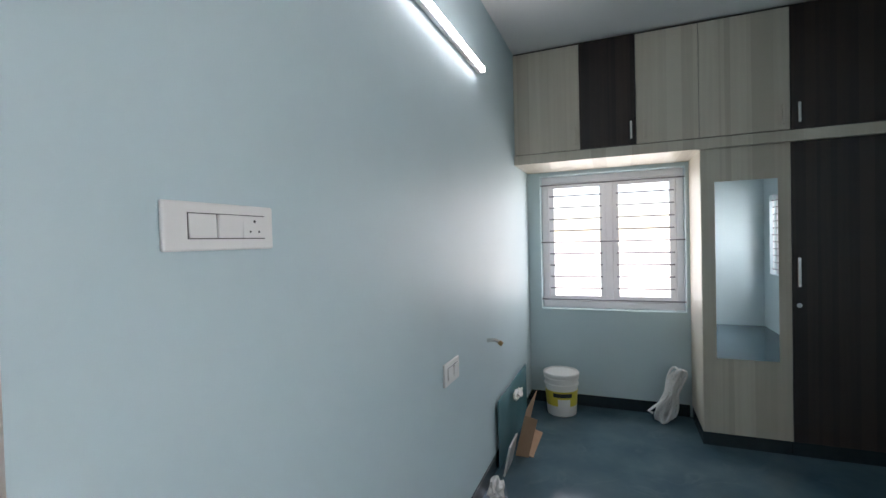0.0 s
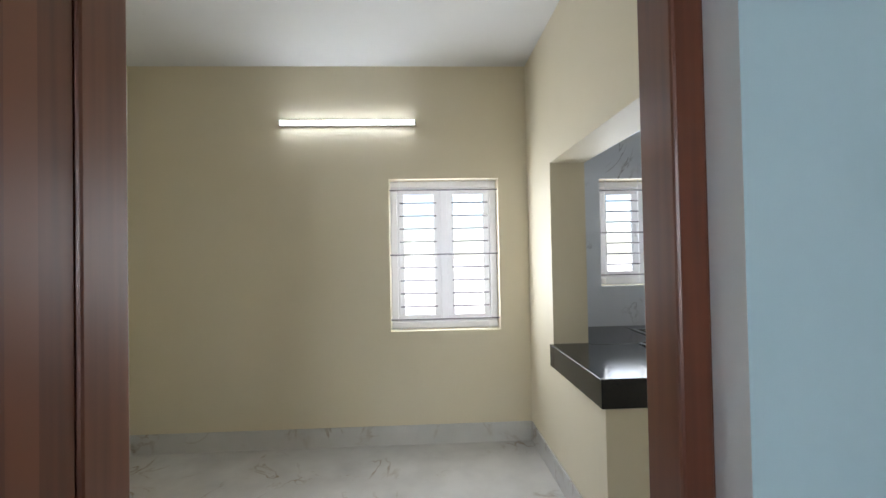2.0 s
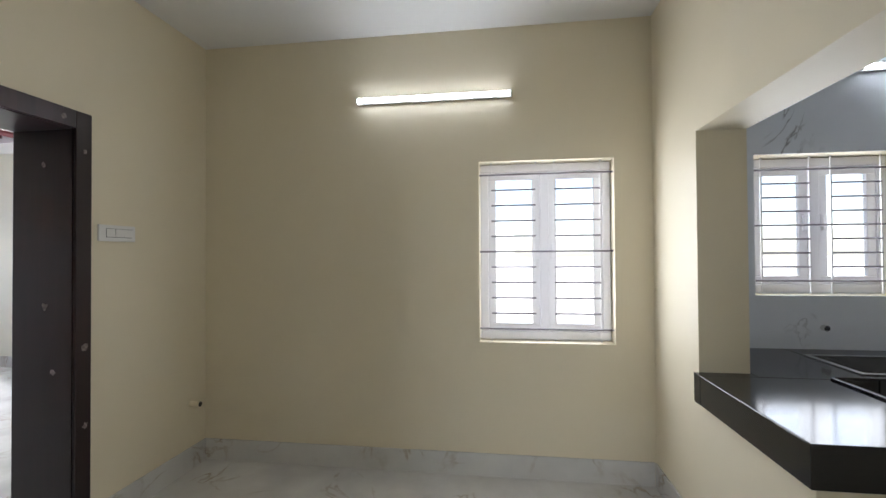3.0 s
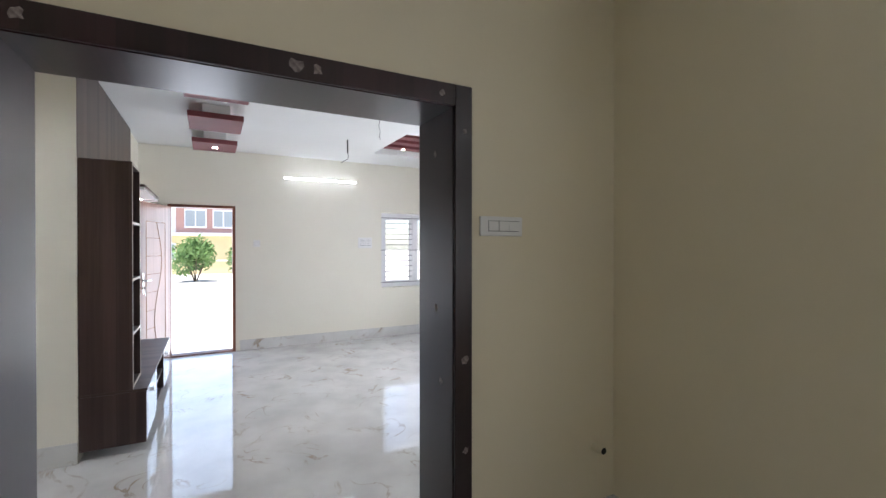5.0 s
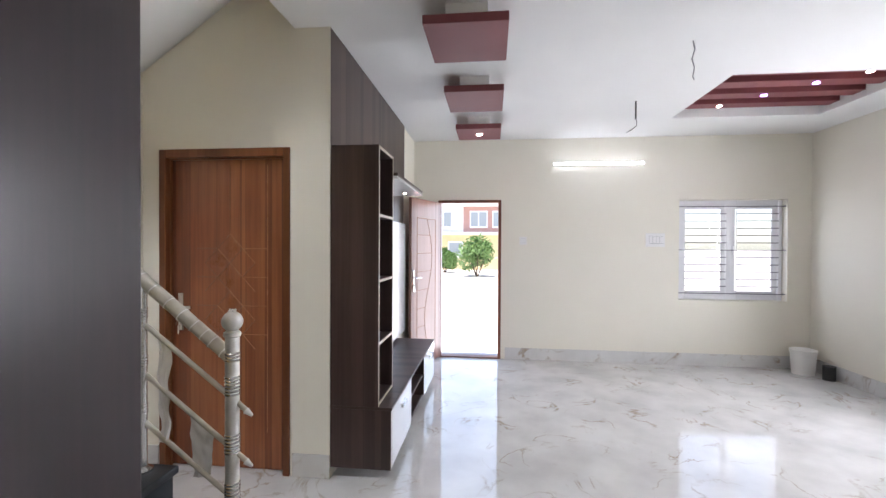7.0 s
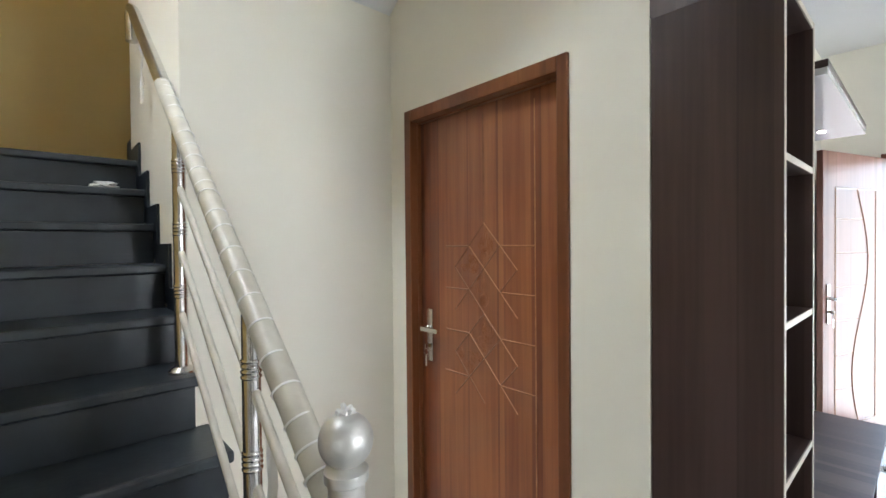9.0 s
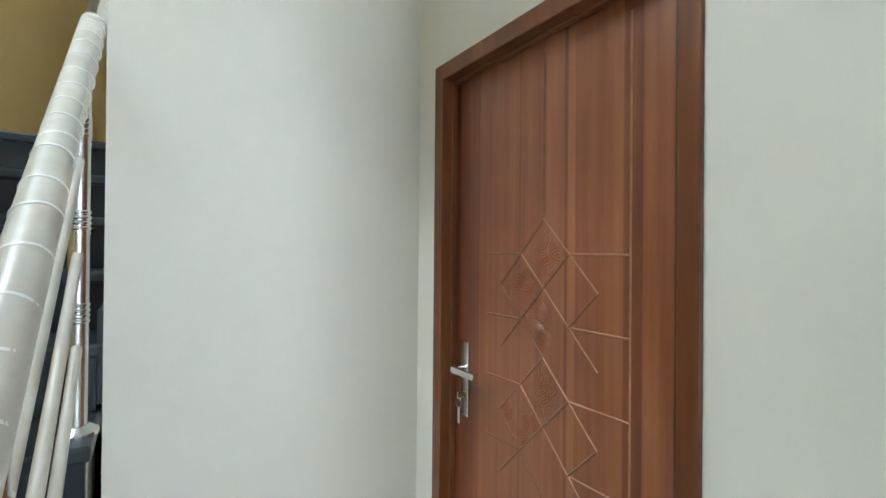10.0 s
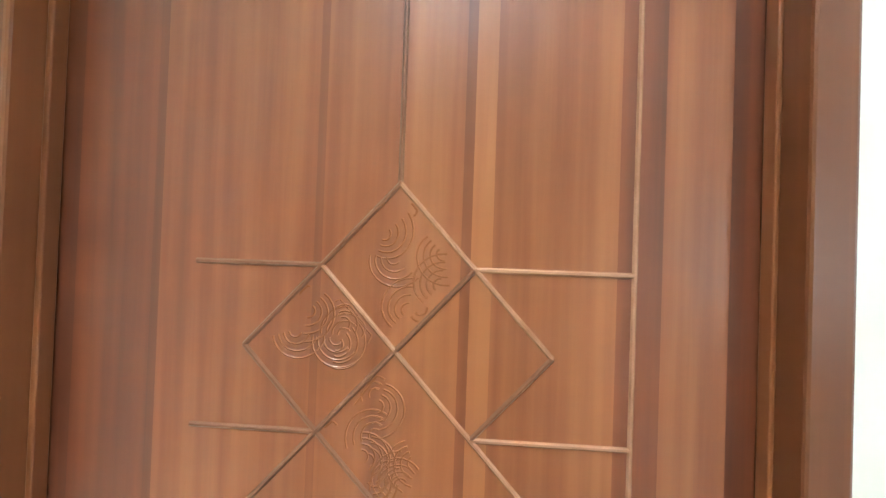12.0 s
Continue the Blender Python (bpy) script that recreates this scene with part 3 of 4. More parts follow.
def lever_handle(root, x, z, y, side, long_plate=True):
    """A steel lever on a long plate; side: which way along x the lever points."""
    h = part("handle", box_bm(x - 0.02, x + 0.02, y, y + 0.007, z - 0.125, z + 0.125, 0.003), M_STEEL, root, "brushed steel lever handle")
    part("rose", rod_bm((x, y + 0.006, z + 0.035), (x, y + 0.045, z + 0.035), 0.011, seg=16), M_STEEL, h, smooth=True)
    part("lever", box_bm(min(x + side * 0.015, x - side * 0.105), max(x + side * 0.015, x - side * 0.105), y + 0.036, y + 0.056, z + 0.024, z + 0.046, 0.005), M_STEEL, h)
    part("cylinder", rod_bm((x, y + 0.006, z - 0.05), (x, y + 0.011, z - 0.05), 0.009, seg=14), M_BRASS, h)
    part("key", box_bm(x - 0.002, x + 0.002, y + 0.011, y + 0.035, z - 0.062, z - 0.040, 0.001), M_STEEL, h)
    part("key_ring", path_bm([(x + 0.016 * math.sin(a), y + 0.03, z - 0.075 + 0.016 * math.cos(a)) for a in [i * math.pi / 7 for i in range(15)]], 0.0012, seg=6), M_STEEL, h)
    part("spare_key", box_bm(x - 0.006, x + 0.006, y + 0.027, y + 0.030, z - 0.145, z - 0.09, 0.001), M_STEEL, h)
    return h


# bathroom door, local x runs from its hinge side, y out of the wall
bd = _placed("door_1", "closed teak veneer bathroom door with carved diamonds", "door", "", "structure", pose(-5.2, -3.004, 0, 0, 0, -90))
for a, b, z0, z1 in ((0.004, 0.048, 0.0, 2.1), (0.855, 0.903, 0.0, 2.1), (0.048, 0.855, 2.045, 2.1)):
    part("door_frame", box_bm(a, b, -0.13, 0.012, z0, z1, 0.004), M_TEAKX, bd)
for a, b, z0, z1 in ((0.048, 0.054, 0.0, 2.045), (0.847, 0.855, 0.0, 2.045), (0.054, 0.847, 2.037, 2.045)):
    part("door_stop", box_bm(a, b, -0.049, -0.028, z0, z1, 0.002), M_TEAKX, bd)
leaf = part("leaf", box_bm(0.050, 0.853, -0.088, -0.05, 0.006, 2.042, 0.002), M_TEAK, bd)
CX, DX, DZ = 0.443, 0.0872, 0.0943
LINES = []


def dpt(i, j, z0):
    """A knot of the diamond lattice, i steps right and j steps down from the top knot."""
    return CX - i * DX, z0 - j * DZ


def lattice(z0):
    # last value: 1 takes the tone with the highlight painted in, 0 the shaded
    for (i0, j0), (i1, j1), glint in (((0, 0), (-2, 2), 0), ((0, 0), (2, 2), 1), ((-1, 1), (2, 4), 1), ((1, 1), (-2, 4), 0),
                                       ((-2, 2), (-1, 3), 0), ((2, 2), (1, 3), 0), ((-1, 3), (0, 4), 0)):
        LINES.append((*dpt(i0, j0, z0), *dpt(i1, j1, z0), glint))
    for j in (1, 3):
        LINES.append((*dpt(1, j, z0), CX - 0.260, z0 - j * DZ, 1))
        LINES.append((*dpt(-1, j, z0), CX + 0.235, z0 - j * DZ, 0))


lattice(1.547)
lattice(1.547 - 4 * DZ)
LINES += [(CX - 0.260, 0.25, CX - 0.260, 2.0, 1), (CX, 1.55, CX, 2.0, 0)]
for x0, z0, x1, z1, glint in LINES:
    part("moulding", strip_bm(x0, z0, x1, z1, -0.0502), M_GROOVE if glint else M_GROOVEDK, leaf)
rng = random.Random(5)
for i, j, z0 in ((0, 0, 1.547), (-1, 1, 1.547), (0, 2, 1.547), (0, 4, 1.547), (-1, 5, 1.547)):
    cx, cz = CX - i * DX, z0 - (j + 1) * DZ
    cb = bmesh.new()
    for k in range(16):
        ox, oz = rng.uniform(-0.8, 0.8), rng.uniform(-0.8, 0.8)
        if abs(ox) + abs(oz) > 0.86:
            continue
        a0, turn = rng.uniform(0, 6.28), rng.choice((-1, 1))
        for ring in range(4):
            r0, run = 0.006 + 0.0065 * ring, []
            for q in range(11):
                ang, rr = a0 + turn * q * 0.26, r0 * (1 + 0.045 * q)
                px, pz = ox * DX + rr * math.cos(ang), oz * DZ + rr * math.sin(ang)
                if abs(px) / DX + abs(pz) / DZ < 0.93:
                    run.append((cx + px, -0.0502, cz + pz))
            if len(run) > 3:
                path_bm(run, 0.0013, cb, 5)
    part("carving", cb, M_CARVE, leaf, smooth=True)
lever_handle(leaf, 0.790, 1.03, -0.05, 1)

# bedroom door, standing open into the bedroom
b2 = _placed("door_2", "open red-brown wooden bedroom door and frame", "door", "", "structure", pose(0, 0, 0))
for a, b, z0, z1 in ((-0.412, -0.36, 0.0, 2.11), (-1.36, -1.268, 0.0, 2.11), (-1.268, -0.412, 2.02, 2.11)):
    part("door_frame", box_bm(a, b, -2.835, -2.731, z0, z1, 0.006), M_REDWOOD, b2)
lf = part("leaf", box_bm(-1.312, -1.274, -3.62, -2.838, 0.006, 2.02, 0.002), M_REDWOOD, b2)
for z in (0.55, 0.98, 1.42, 1.8):
    part("groove", box_bm(-1.2742, -1.2728, -3.45, -2.955, z - 0.003, z + 0.003), M_GROOVEDK, lf)
for y in (-3.45, -2.955):
    part("groove", box_bm(-1.2742, -1.2728, y - 0.003, y + 0.003, 0.3, 1.8), M_GROOVEDK, lf)
part("strike_plate", box_bm(-0.4135, -0.4115, -2.79, -2.765, 0.95, 1.06, 0.0005), M_BRASS, b2)

# wide framed opening between dining and living
cas = _placed("door_3", "dark walnut lined wide opening with filler patches", "door frame", "", "structure", pose(0, 0, 0))
for y0, y1, z0, z1 in ((-2.575, -2.478, 0.0, 2.2), (-0.998, -0.912, 0.0, 2.2), (-2.478, -0.998, 2.108, 2.2)):
    part("casing", box_bm(-3.034, -3.016, y0, y1, z0, z1, 0.004), M_DARKWOOD, cas)
    part("casing", box_bm(-3.389, -3.371, y0, y1, z0, z1, 0.004), M_DARKWOOD, cas)
for y0, y1, z0, z1 in ((-2.489, -2.474, 0.0, 2.119), (-1.002, -0.986, 0.0, 2.119), (-2.474, -1.002, 2.105, 2.119)):
    part("lining", box_bm(-3.371, -3.034, y0, y1, z0, z1), M_DARKWOOD, cas)


def patch_bm(seed, r, axis):
    g = random.Random(seed)
    b = bmesh.new()
    n = 11
    ring = []
    for i in range(n):
        a = 2 * math.pi * i / n
        q = r * g.uniform(0.55, 1.15)
        p = (0.0, q * math.cos(a), q * 1.15 * math.sin(a)) if axis == "x" else (q * math.cos(a), 0.0, q * 1.15 * math.sin(a))
        ring.append(b.verts.new(p))
    up = Vector((0.0025, 0, 0)) if axis == "x" else Vector((0, -0.0025, 0))
    top = [b.verts.new(Vector(v.co) * 0.75 + up * g.uniform(0.6, 1.2)) for v in ring]
    b.faces.new(top)
    for i in range(n):
        b.faces.new((ring[i], ring[(i + 1) % n], top[(i + 1) % n], top[i]))
    return b


for k, (y, z, r) in enumerate(((-2.545, 2.085, 0.022), (-2.42, 2.155, 0.02), (-1.66, 2.155, 0.026), (-1.585, 2.152, 0.02), (-1.06, 2.155, 0.016), (-2.535, 1.175, 0.022),
                               (-0.95, 1.0, 0.02), (-0.95, 2.0, 0.015), (-0.945, 0.6, 0.016), (-2.52, 0.55, 0.02))):
    ob = part("filler_patch", patch_bm(k, r, "x"), M_CHIP, cas, "grey filler patch")
    ob.location = (-3.0158, y, z)
for k, (x, z, r) in enumerate(((-3.19, 1.21, 0.02), (-3.2, 1.93, 0.014), (-3.14, 0.88, 0.018))):
    ob = part("filler_patch", patch_bm(k + 40, r, "y"), M_CHIP, cas, "grey filler patch")
    ob.location = (x, -1.0023, z)

# entrance door
md = _placed("door_4", "open entrance door in a thin red-brown frame", "door", "", "structure", pose(0, 0, 0))
for y0, y1, z0, z1 in ((-2.439, -2.40, 0.0, 2.068), (-1.655, -1.616, 0.0, 2.068), (-2.40, -1.655, 2.03, 2.068), (-2.40, -1.655, -0.005, 0.02)):
    part("door_frame", box_bm(-8.40, -8.285, y0, y1, z0, z1, 0.004), M_REDWOOD, md)
ml = part("leaf", box_bm(0.0, 0.80, -0.036, 0.0, 0.015, 2.03, 0.003), M_MAIN, md)
ml.matrix_basis = pose(-8.27, -2.405, 0, 0, 0, -18)


def sx(z):
    return 0.36 + 0.10 * math.sin((z - 0.3) / 1.5 * 2 * math.pi + 0.4)


for x0, z0, x1, z1 in ((0.16, 0.25, 0.16, 1.8), (0.66, 0.25, 0.66, 1.8), (0.16, 1.8, 0.66, 1.8), (0.16, 0.25, 0.66, 0.25)):
    part("moulding", strip_bm(x0, z0, x1, z1, -0.0003, 0.012, 0.004), M_GROOVE, ml)
zz = [0.25 + i * 1.55 / 14 for i in range(15)]
part("moulding", path_bm([(sx(z), 0.0005, z) for z in zz], 0.004, seg=6), M_GROOVE, ml)
for z in (0.5, 0.72, 0.94, 1.16, 1.38, 1.6):
    part("moulding", strip_bm(sx(z), z, 0.66, z, -0.0003, 0.008, 0.003), M_GROOVE, ml)
lever_handle(ml, 0.745, 1.06, 0.0, 1)

# ---- lamps ----
tube_light(pose(-0.828, -0.002, 2.517, 0, 0, 180), 1.055, "lit tube light on the cream dining wall")
tube_light(pose(1.92, -2.908, 2.555, 0, 0, 180), 1.1, "lit tube light on the blue bedroom wall")
tube_light(pose(2.28, -0.014, 2.55, 0, 0, 180), 1.08, "lit tube light on the tiled kitchen wall")
tube_light(pose(-8.298, 0.149, 2.519, 0, 0, -90), 1.117, "lit tube light on the ivory living room wall")

# ---- switches and pipe stubs ----
switch_plate(pose(0.142, -2.907, 1.515, 0, 0, 180), 0.275, 0.097, "white switch plate with two rockers and a socket")
switch_plate(pose(1.425, -2.907, 0.825, 0, 0, 180), 0.20, 0.11, "white low socket plate on the blue wall", 2, False)
switch_plate(pose(-3.034, -0.63, 1.545, 0, 0, -90), 0.235, 0.09, "white switch plate beside the dark wooden casing", 3, False)
switch_plate(pose(-8.299, -1.29, 1.49, 0, 0, -90), 0.09, 0.1, "small white switch plate beside the entrance", 1, False)
switch_plate(pose(-8.299, 0.41, 1.47, 0, 0, -90), 0.23, 0.17, "large white switch plate on the ivory wall", 4, False)

pp = thing("pipe_stub", "cream pipe stub with a dark open end", "pipe")
part("pipe", rod_bm((-3.036, -0.15, 0.444), (-2.965, -0.15, 0.444), 0.02, seg=16), M_CREAM, pp, smooth=True)
part("mouth", rod_bm((-2.966, -0.15, 0.444), (-2.9635, -0.15, 0.444), 0.017, seg=16), M_DARK, pp, "dark open mouth")
pk = thing("pipe_stub", "dark pipe stub above the kitchen sink", "pipe")
part("pipe", rod_bm((1.0, -0.013, 1.01), (1.0, -0.045, 1.01), 0.018, seg=16), M_STEEL, pk, smooth=True)
part("mouth", rod_bm((1.0, -0.044, 1.01), (1.0, -0.047, 1.01), 0.014, seg=16), M_DARK, pk)
pt = thing("tap_stub", "tarnished brass tap stub on the blue wall", "pipe")
part("pipe", path_bm([(1.99, -2.905, 0.885), (1.99, -2.955, 0.89), (1.995, -2.985, 0.875)], 0.012, seg=12), M_STEEL, pt, smooth=True)
part("mouth", rod_bm((1.995, -2.980, 0.880), (1.998, -3.0, 0.862), 0.015, seg=12), M_BRASS, pt, "brass fitting")

# ---- bedroom: wardrobe wall ----
XF, XB = 2.907, 3.448
EDGES = [-2.909, -3.425, -3.825, -4.235, -4.765, -5.32, -5.87]
SHADES = [M_ASH, M_ESPRESSO, M_ASH, M_ASH, M_ESPRESSO, M_ESPRESSO]
HANDLES = [-3.39, -3.79, -3.885, -4.725, -4.81, -5.37]
for i in range(6):
    y1, y0 = EDGES[i], EDGES[i + 1]
    pale = SHADES[i] is M_ASH
    u = thing("loft_cabinet", "loft cabinet with a pale ash laminate door" if pale else "loft cabinet with a dark espresso laminate door", "cabinet", "loft cabinets over the window")
    part("body", box_bm(XF + 0.02, XB, y0 + 0.001, y1 - 0.001, 2.196, 3.03), M_ESPRESSO, u)
    d = part("door", box_bm(XF, XF + 0.019, y0 + 0.002, y1 - 0.002, 2.205, 3.012, 0.0015), SHADES[i], u)
    part("handle", box_bm(XF - 0.022, XF, HANDLES[i] - 0.009, HANDLES[i] + 0.009, 2.24, 2.375, 0.004), M_ASH if pale else M_STEEL, d, "" if pale else "brushed steel bar handle")
lg = thing("loft_shelf", "pale ash shelf board under the loft cabinets", "shelf")
part("board", box_bm(2.900, XB, -5.87, -2.909, 2.122, 2.194, 0.002), M_ASH, lg)
part("front_edge", box_bm(2.888, 2.8995, -5.87, -2.909, 2.121, 2.195, 0.002), M_ASH, lg)
for y1, y0, m, lab in ((-4.235, -4.765, M_ASH, "pale ash wardrobe unit with a tall mirror"), (-4.765, -5.32, M_ESPRESSO, "dark espresso wardrobe unit with a steel handle"),
                       (-5.32, -5.87, M_ESPRESSO, "dark espresso wardrobe unit beside the wall")):
    w = thing("wardrobe", lab, "wardrobe", "wardrobe units")
    part("body", box_bm(XF + 0.02, XB, y0 + 0.001, y1 - 0.001, 0.1, 2.12), M_ASH if m is M_ASH else M_ESPRESSO, w)
    part("plinth", box_bm(XF + 0.03, XB - 0.02, y0 + 0.001, y1 - 0.001, 0.001, 0.1), M_BEDSKIRT, w)
    d = part("door", box_bm(XF, XF + 0.019, y0 + 0.002, y1 - 0.002, 0.105, 2.118, 0.0015), m, w)
    if m is M_ASH:
        part("mirror", box_bm(XF - 0.004, XF - 0.0005, -4.69, -4.322, 0.64, 1.885), M_MIRROR, d, "tall frameless mirror")
    else:
        part("handle", box_bm(XF - 0.024, XF, y1 - 0.045, y1 - 0.025, 1.15, 1.35, 0.005), M_STEEL, d, "brushed steel bar handle")
        lk = rod_bm((XF - 0.012, y1 - 0.035, 1.03), (XF, y1 - 0.035, 1.03), 0.016, seg=16)
        part("lock", lk, M_STEEL, d, "round steel lock")

# bucket
bk = _placed("paint_bucket", "white plastic paint bucket with a yellow label", "bucket", "", "", pose(3.235, -3.205, 0.001, 0, 0, 30))
part("tub", lathe_bm([(0.001, 0.0), (0.118, 0.0), (0.122, 0.006), (0.137, 0.25), (0.146, 0.255), (0.146, 0.268), (0.139, 0.272), (0.141, 0.305), (0.148, 0.308), (0.148, 0.318), (0.140, 0.32), (0.142, 0.335)], 36), M_PLASTIC, bk, smooth=True)
part("lid", lathe_bm([(0.001, 0.330), (0.150, 0.330), (0.153, 0.338), (0.153, 0.355), (0.147, 0.362), (0.136, 0.362), (0.132, 0.354), (0.001, 0.352)], 36), M_PLASTIC, bk, "white lid", True)
lb = lathe_bm([(0.1215, 0.02), (0.1375, 0.215), (0.1365, 0.215), (0.1205, 0.02)], 36)
part("label", lb, M_YLABEL, bk, "yellow printed label")
for z0, z1, a0, a1, m in ((0.165, 0.20, 2.2, 3.4, M_DARK), (0.06, 0.15, 2.5, 3.3, M_PLASTIC)):
    pb = bmesh.new()
    rows = []
    for z in (z0, z1):
        r = 0.1215 + 0.016 * (z - 0.02) / 0.195 + 0.0012
        rows.append([pb.verts.new((r * math.cos(a0 + (a1 - a0) * i / 10), r * math.sin(a0 + (a1 - a0) * i / 10), z)) for i in range(11)])
    for i in range(10):
        pb.faces.new((rows[0][i], rows[0][i + 1], rows[1][i + 1], rows[1][i]))
    part("print", pb, m, bk)

# bundle of white hose, standing
hb = _placed("hose_bundle", "white plastic hose tied into an upright bundle", "hose", "", "", pose(3.28, -4.02, 0.012, 0, 0, 0))
g = random.Random(8)
for k in range(11):
    lean, off = g.uniform(-0.03, 0.03), g.uniform(-0.03, 0.03)
    w0, hgt = g.uniform(0.05, 0.095), g.uniform(0.36, 0.44)
    pts = []
    for i in range(25):
        t = 2 * math.pi * i / 24
        zz0 = hgt / 2 - hgt / 2 * math.cos(t)
        pinch = 0.22 + 0.78 * abs(zz0 - 0.235) / 0.235
        pts.append((off + 0.04 * math.sin(t * 2 + k), w0 * pinch * math.sin(t) - (zz0 - 0.1) * 0.32 + lean, zz0))
    part("loop", path_bm(pts, 0.010, seg=7), M_PLASTIC, hb, smooth=True)
part("tie", lathe_bm([(0.034, 0.222), (0.042, 0.225), (0.042, 0.25), (0.034, 0.253)], 18, (0.0, -0.043, 0)), M_FILM, hb)
part("loose_end", path_bm([(-0.05, 0.0, 0.2), (-0.09, 0.07, 0.15), (-0.1, 0.13, 0.1), (-0.08, 0.1, 0.08)], 0.010, seg=7), M_PLASTIC, hb, smooth=True)

# things leaning on the blue wall
sh = thing("tinted_sheet", "teal tinted sheet leaning on the blue wall", "panel")
b = box_bm(2.12, 3.06, -2.935, -2.929, 0.001, 0.452)
part("sheet", b, M_SHEET, sh)
cd = _placed("cardboard", "folded brown cardboard leaning on the wall", "cardboard", "", "", pose(2.46, -2.99, 0.002, 14, 0, 0))
part("panel", box_bm(-0.12, 0.30, -0.004, 0.0, 0.0, 0.34), M_CARD, cd)
fl = box_bm(-0.12, 0.30, -0.12, -0.004, 0.03, 0.034)
part("flap", fl, M_CARD, cd)
part("flap", box_bm(-0.124, -0.12, -0.09, 0.0, 0.0, 0.30), M_CARD, cd)
st = _placed("stone_offcut", "pale grey stone offcut leaning on the wall", "stone", "", "", pose(2.14, -2.975, 0.001, 12, 0, 0))
part("slab", box_bm(-0.1, 0.12, -0.012, 0.0, 0.0, 0.2, 0.002), M_SKIRT, st)


def crumple(name, m, size, seed, label, category):
    """A crushed piece of film."""
    b = bmesh.new()
    bmesh.ops.create_icosphere(b, subdivisions=3, radius=1)
    for v in b.verts:
        n = noise.noise(v.co * 1.9 + Vector((seed, 0, 0))) * 0.6 + noise.noise(v.co * 5 + Vector((0, seed, 0))) * 0.3
        v.co = Vector((v.co.x * size[0], v.co.y * size[1], max(v.co.z, -0.55) * size[2])) * (1 + n)
    lo = min(v.co.z for v in b.verts)
    for v in b.verts:
        v.co.z -= lo
    ob = tagged(finish(name, b, M_FILM), label, category)
    ob.matrix_basis = m
    return ob


crumple("plastic_film", pose(1.78, -3.0, 0.002), (0.09, 0.04, 0.06), 3.0, "crumpled cloudy plastic film by the wall", "plastic")
crumple("plastic_film", pose(2.55, -2.97, 0.335), (0.10, 0.025, 0.035), 5.0, "crumpled cloudy plastic film on the cardboard", "plastic")

# ---- kitchen ----
ct = thing("kitchen_counter", "black granite kitchen counter on a cream base wall", "counter")
part("base", box_bm(0.281, 0.58, -1.44, -0.70, 0.0, 0.738), M_CREAM, ct)
part("slab", box_bm(0.025, 0.60, -1.460, -0.700, 0.74, 0.88, 0.004), M_GRANITE, ct)
part("slab", box_bm(0.282, 0.78, -0.698, -0.013, 0.74, 0.88, 0.003), M_GRANITE, ct)
part("slab", box_bm(0.025, 0.280, -0.698, -0.633, 0.74, 0.879), M_GRANITE, ct)
part("slab", box_bm(0.782, 1.30, -0.700, -0.60, 0.74, 0.88, 0.003), M_GRANITE, ct)
part("slab", box_bm(0.782, 1.30, -0.20, -0.013, 0.74, 0.88, 0.003), M_GRANITE, ct)
part("slab", box_bm(1.302, 2.296, -0.700, -0.013, 0.74, 0.88, 0.003), M_GRANITE, ct)
part("edge_lip", box_bm(0.578, 0.60, -1.457, -0.702, 0.880, 0.890, 0.003), M_GRANITE, ct)
part("edge_lip", box_bm(0.60, 2.29, -0.700, -0.682, 0.880, 0.890, 0.003), M_GRANITE, ct)
part("support", box_bm(0.95, 1.62, -0.60, -0.57, 0.0, 0.74), M_GRANITE, ct)
part("support", box_bm(1.66, 1.69, -0.66, -0.02, 0.0, 0.74), M_TILEWALL, ct)
sk = thing("kitchen_sink", "stainless steel sink set into the black counter", "sink")
bs = bmesh.new()
for (x0, x1, y0, y1, z0, z1) in ((0.80, 1.28, -0.585, -0.215, 0.70, 0.704), (0.796, 0.80, -0.585, -0.215, 0.70, 0.884), (1.28, 1.284, -0.585, -0.215, 0.70, 0.884),
                                 (0.796, 1.284, -0.589, -0.585, 0.70, 0.884), (0.796, 1.284, -0.215, -0.211, 0.70, 0.884)):
    box_bm(x0, x1, y0, y1, z0, z1, 0, bs)
part("basin", bs, M_STEEL, sk)
rm = bmesh.new()
for (x0, x1, y0, y1) in ((0.775, 0.80, -0.61, -0.19), (1.28, 1.305, -0.61, -0.19), (0.80, 1.28, -0.61, -0.585), (0.80, 1.28, -0.215, -0.19)):
    box_bm(x0, x1, y0, y1, 0.881, 0.886, 0, rm)
part("rim", rm, M_STEEL, sk)
part("drain", rod_bm((1.04, -0.4, 0.704), (1.04, -0.4, 0.708), 0.04, seg=20), M_DARK, sk)

# ---- stairs ----
RISE, GO, Y1 = 0.1735, 0.235, -2.63
EAST, WEST = -3.372, -4.292
stairs = _placed("staircase", "dark slate stairs climbing to an ochre landing", "stairs", "", "structure", pose(0, 0, 0))
base = bmesh.new()
for k in range(1, 12):
    y, z = Y1 - (k - 1) * GO, k * RISE
    w = WEST if y - GO > -4.03 else -4.2605
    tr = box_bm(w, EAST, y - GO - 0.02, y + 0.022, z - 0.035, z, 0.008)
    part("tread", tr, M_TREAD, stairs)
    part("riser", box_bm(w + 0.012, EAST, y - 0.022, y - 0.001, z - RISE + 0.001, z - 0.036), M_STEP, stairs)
    box_bm(w + 0.03, EAST, y - GO - 0.001, y - 0.023, 0.0 if k < 8 else z - 0.5, z - 0.036, 0, base)
part("core", base, M_IVORY, stairs)
LZ = 11 * RISE
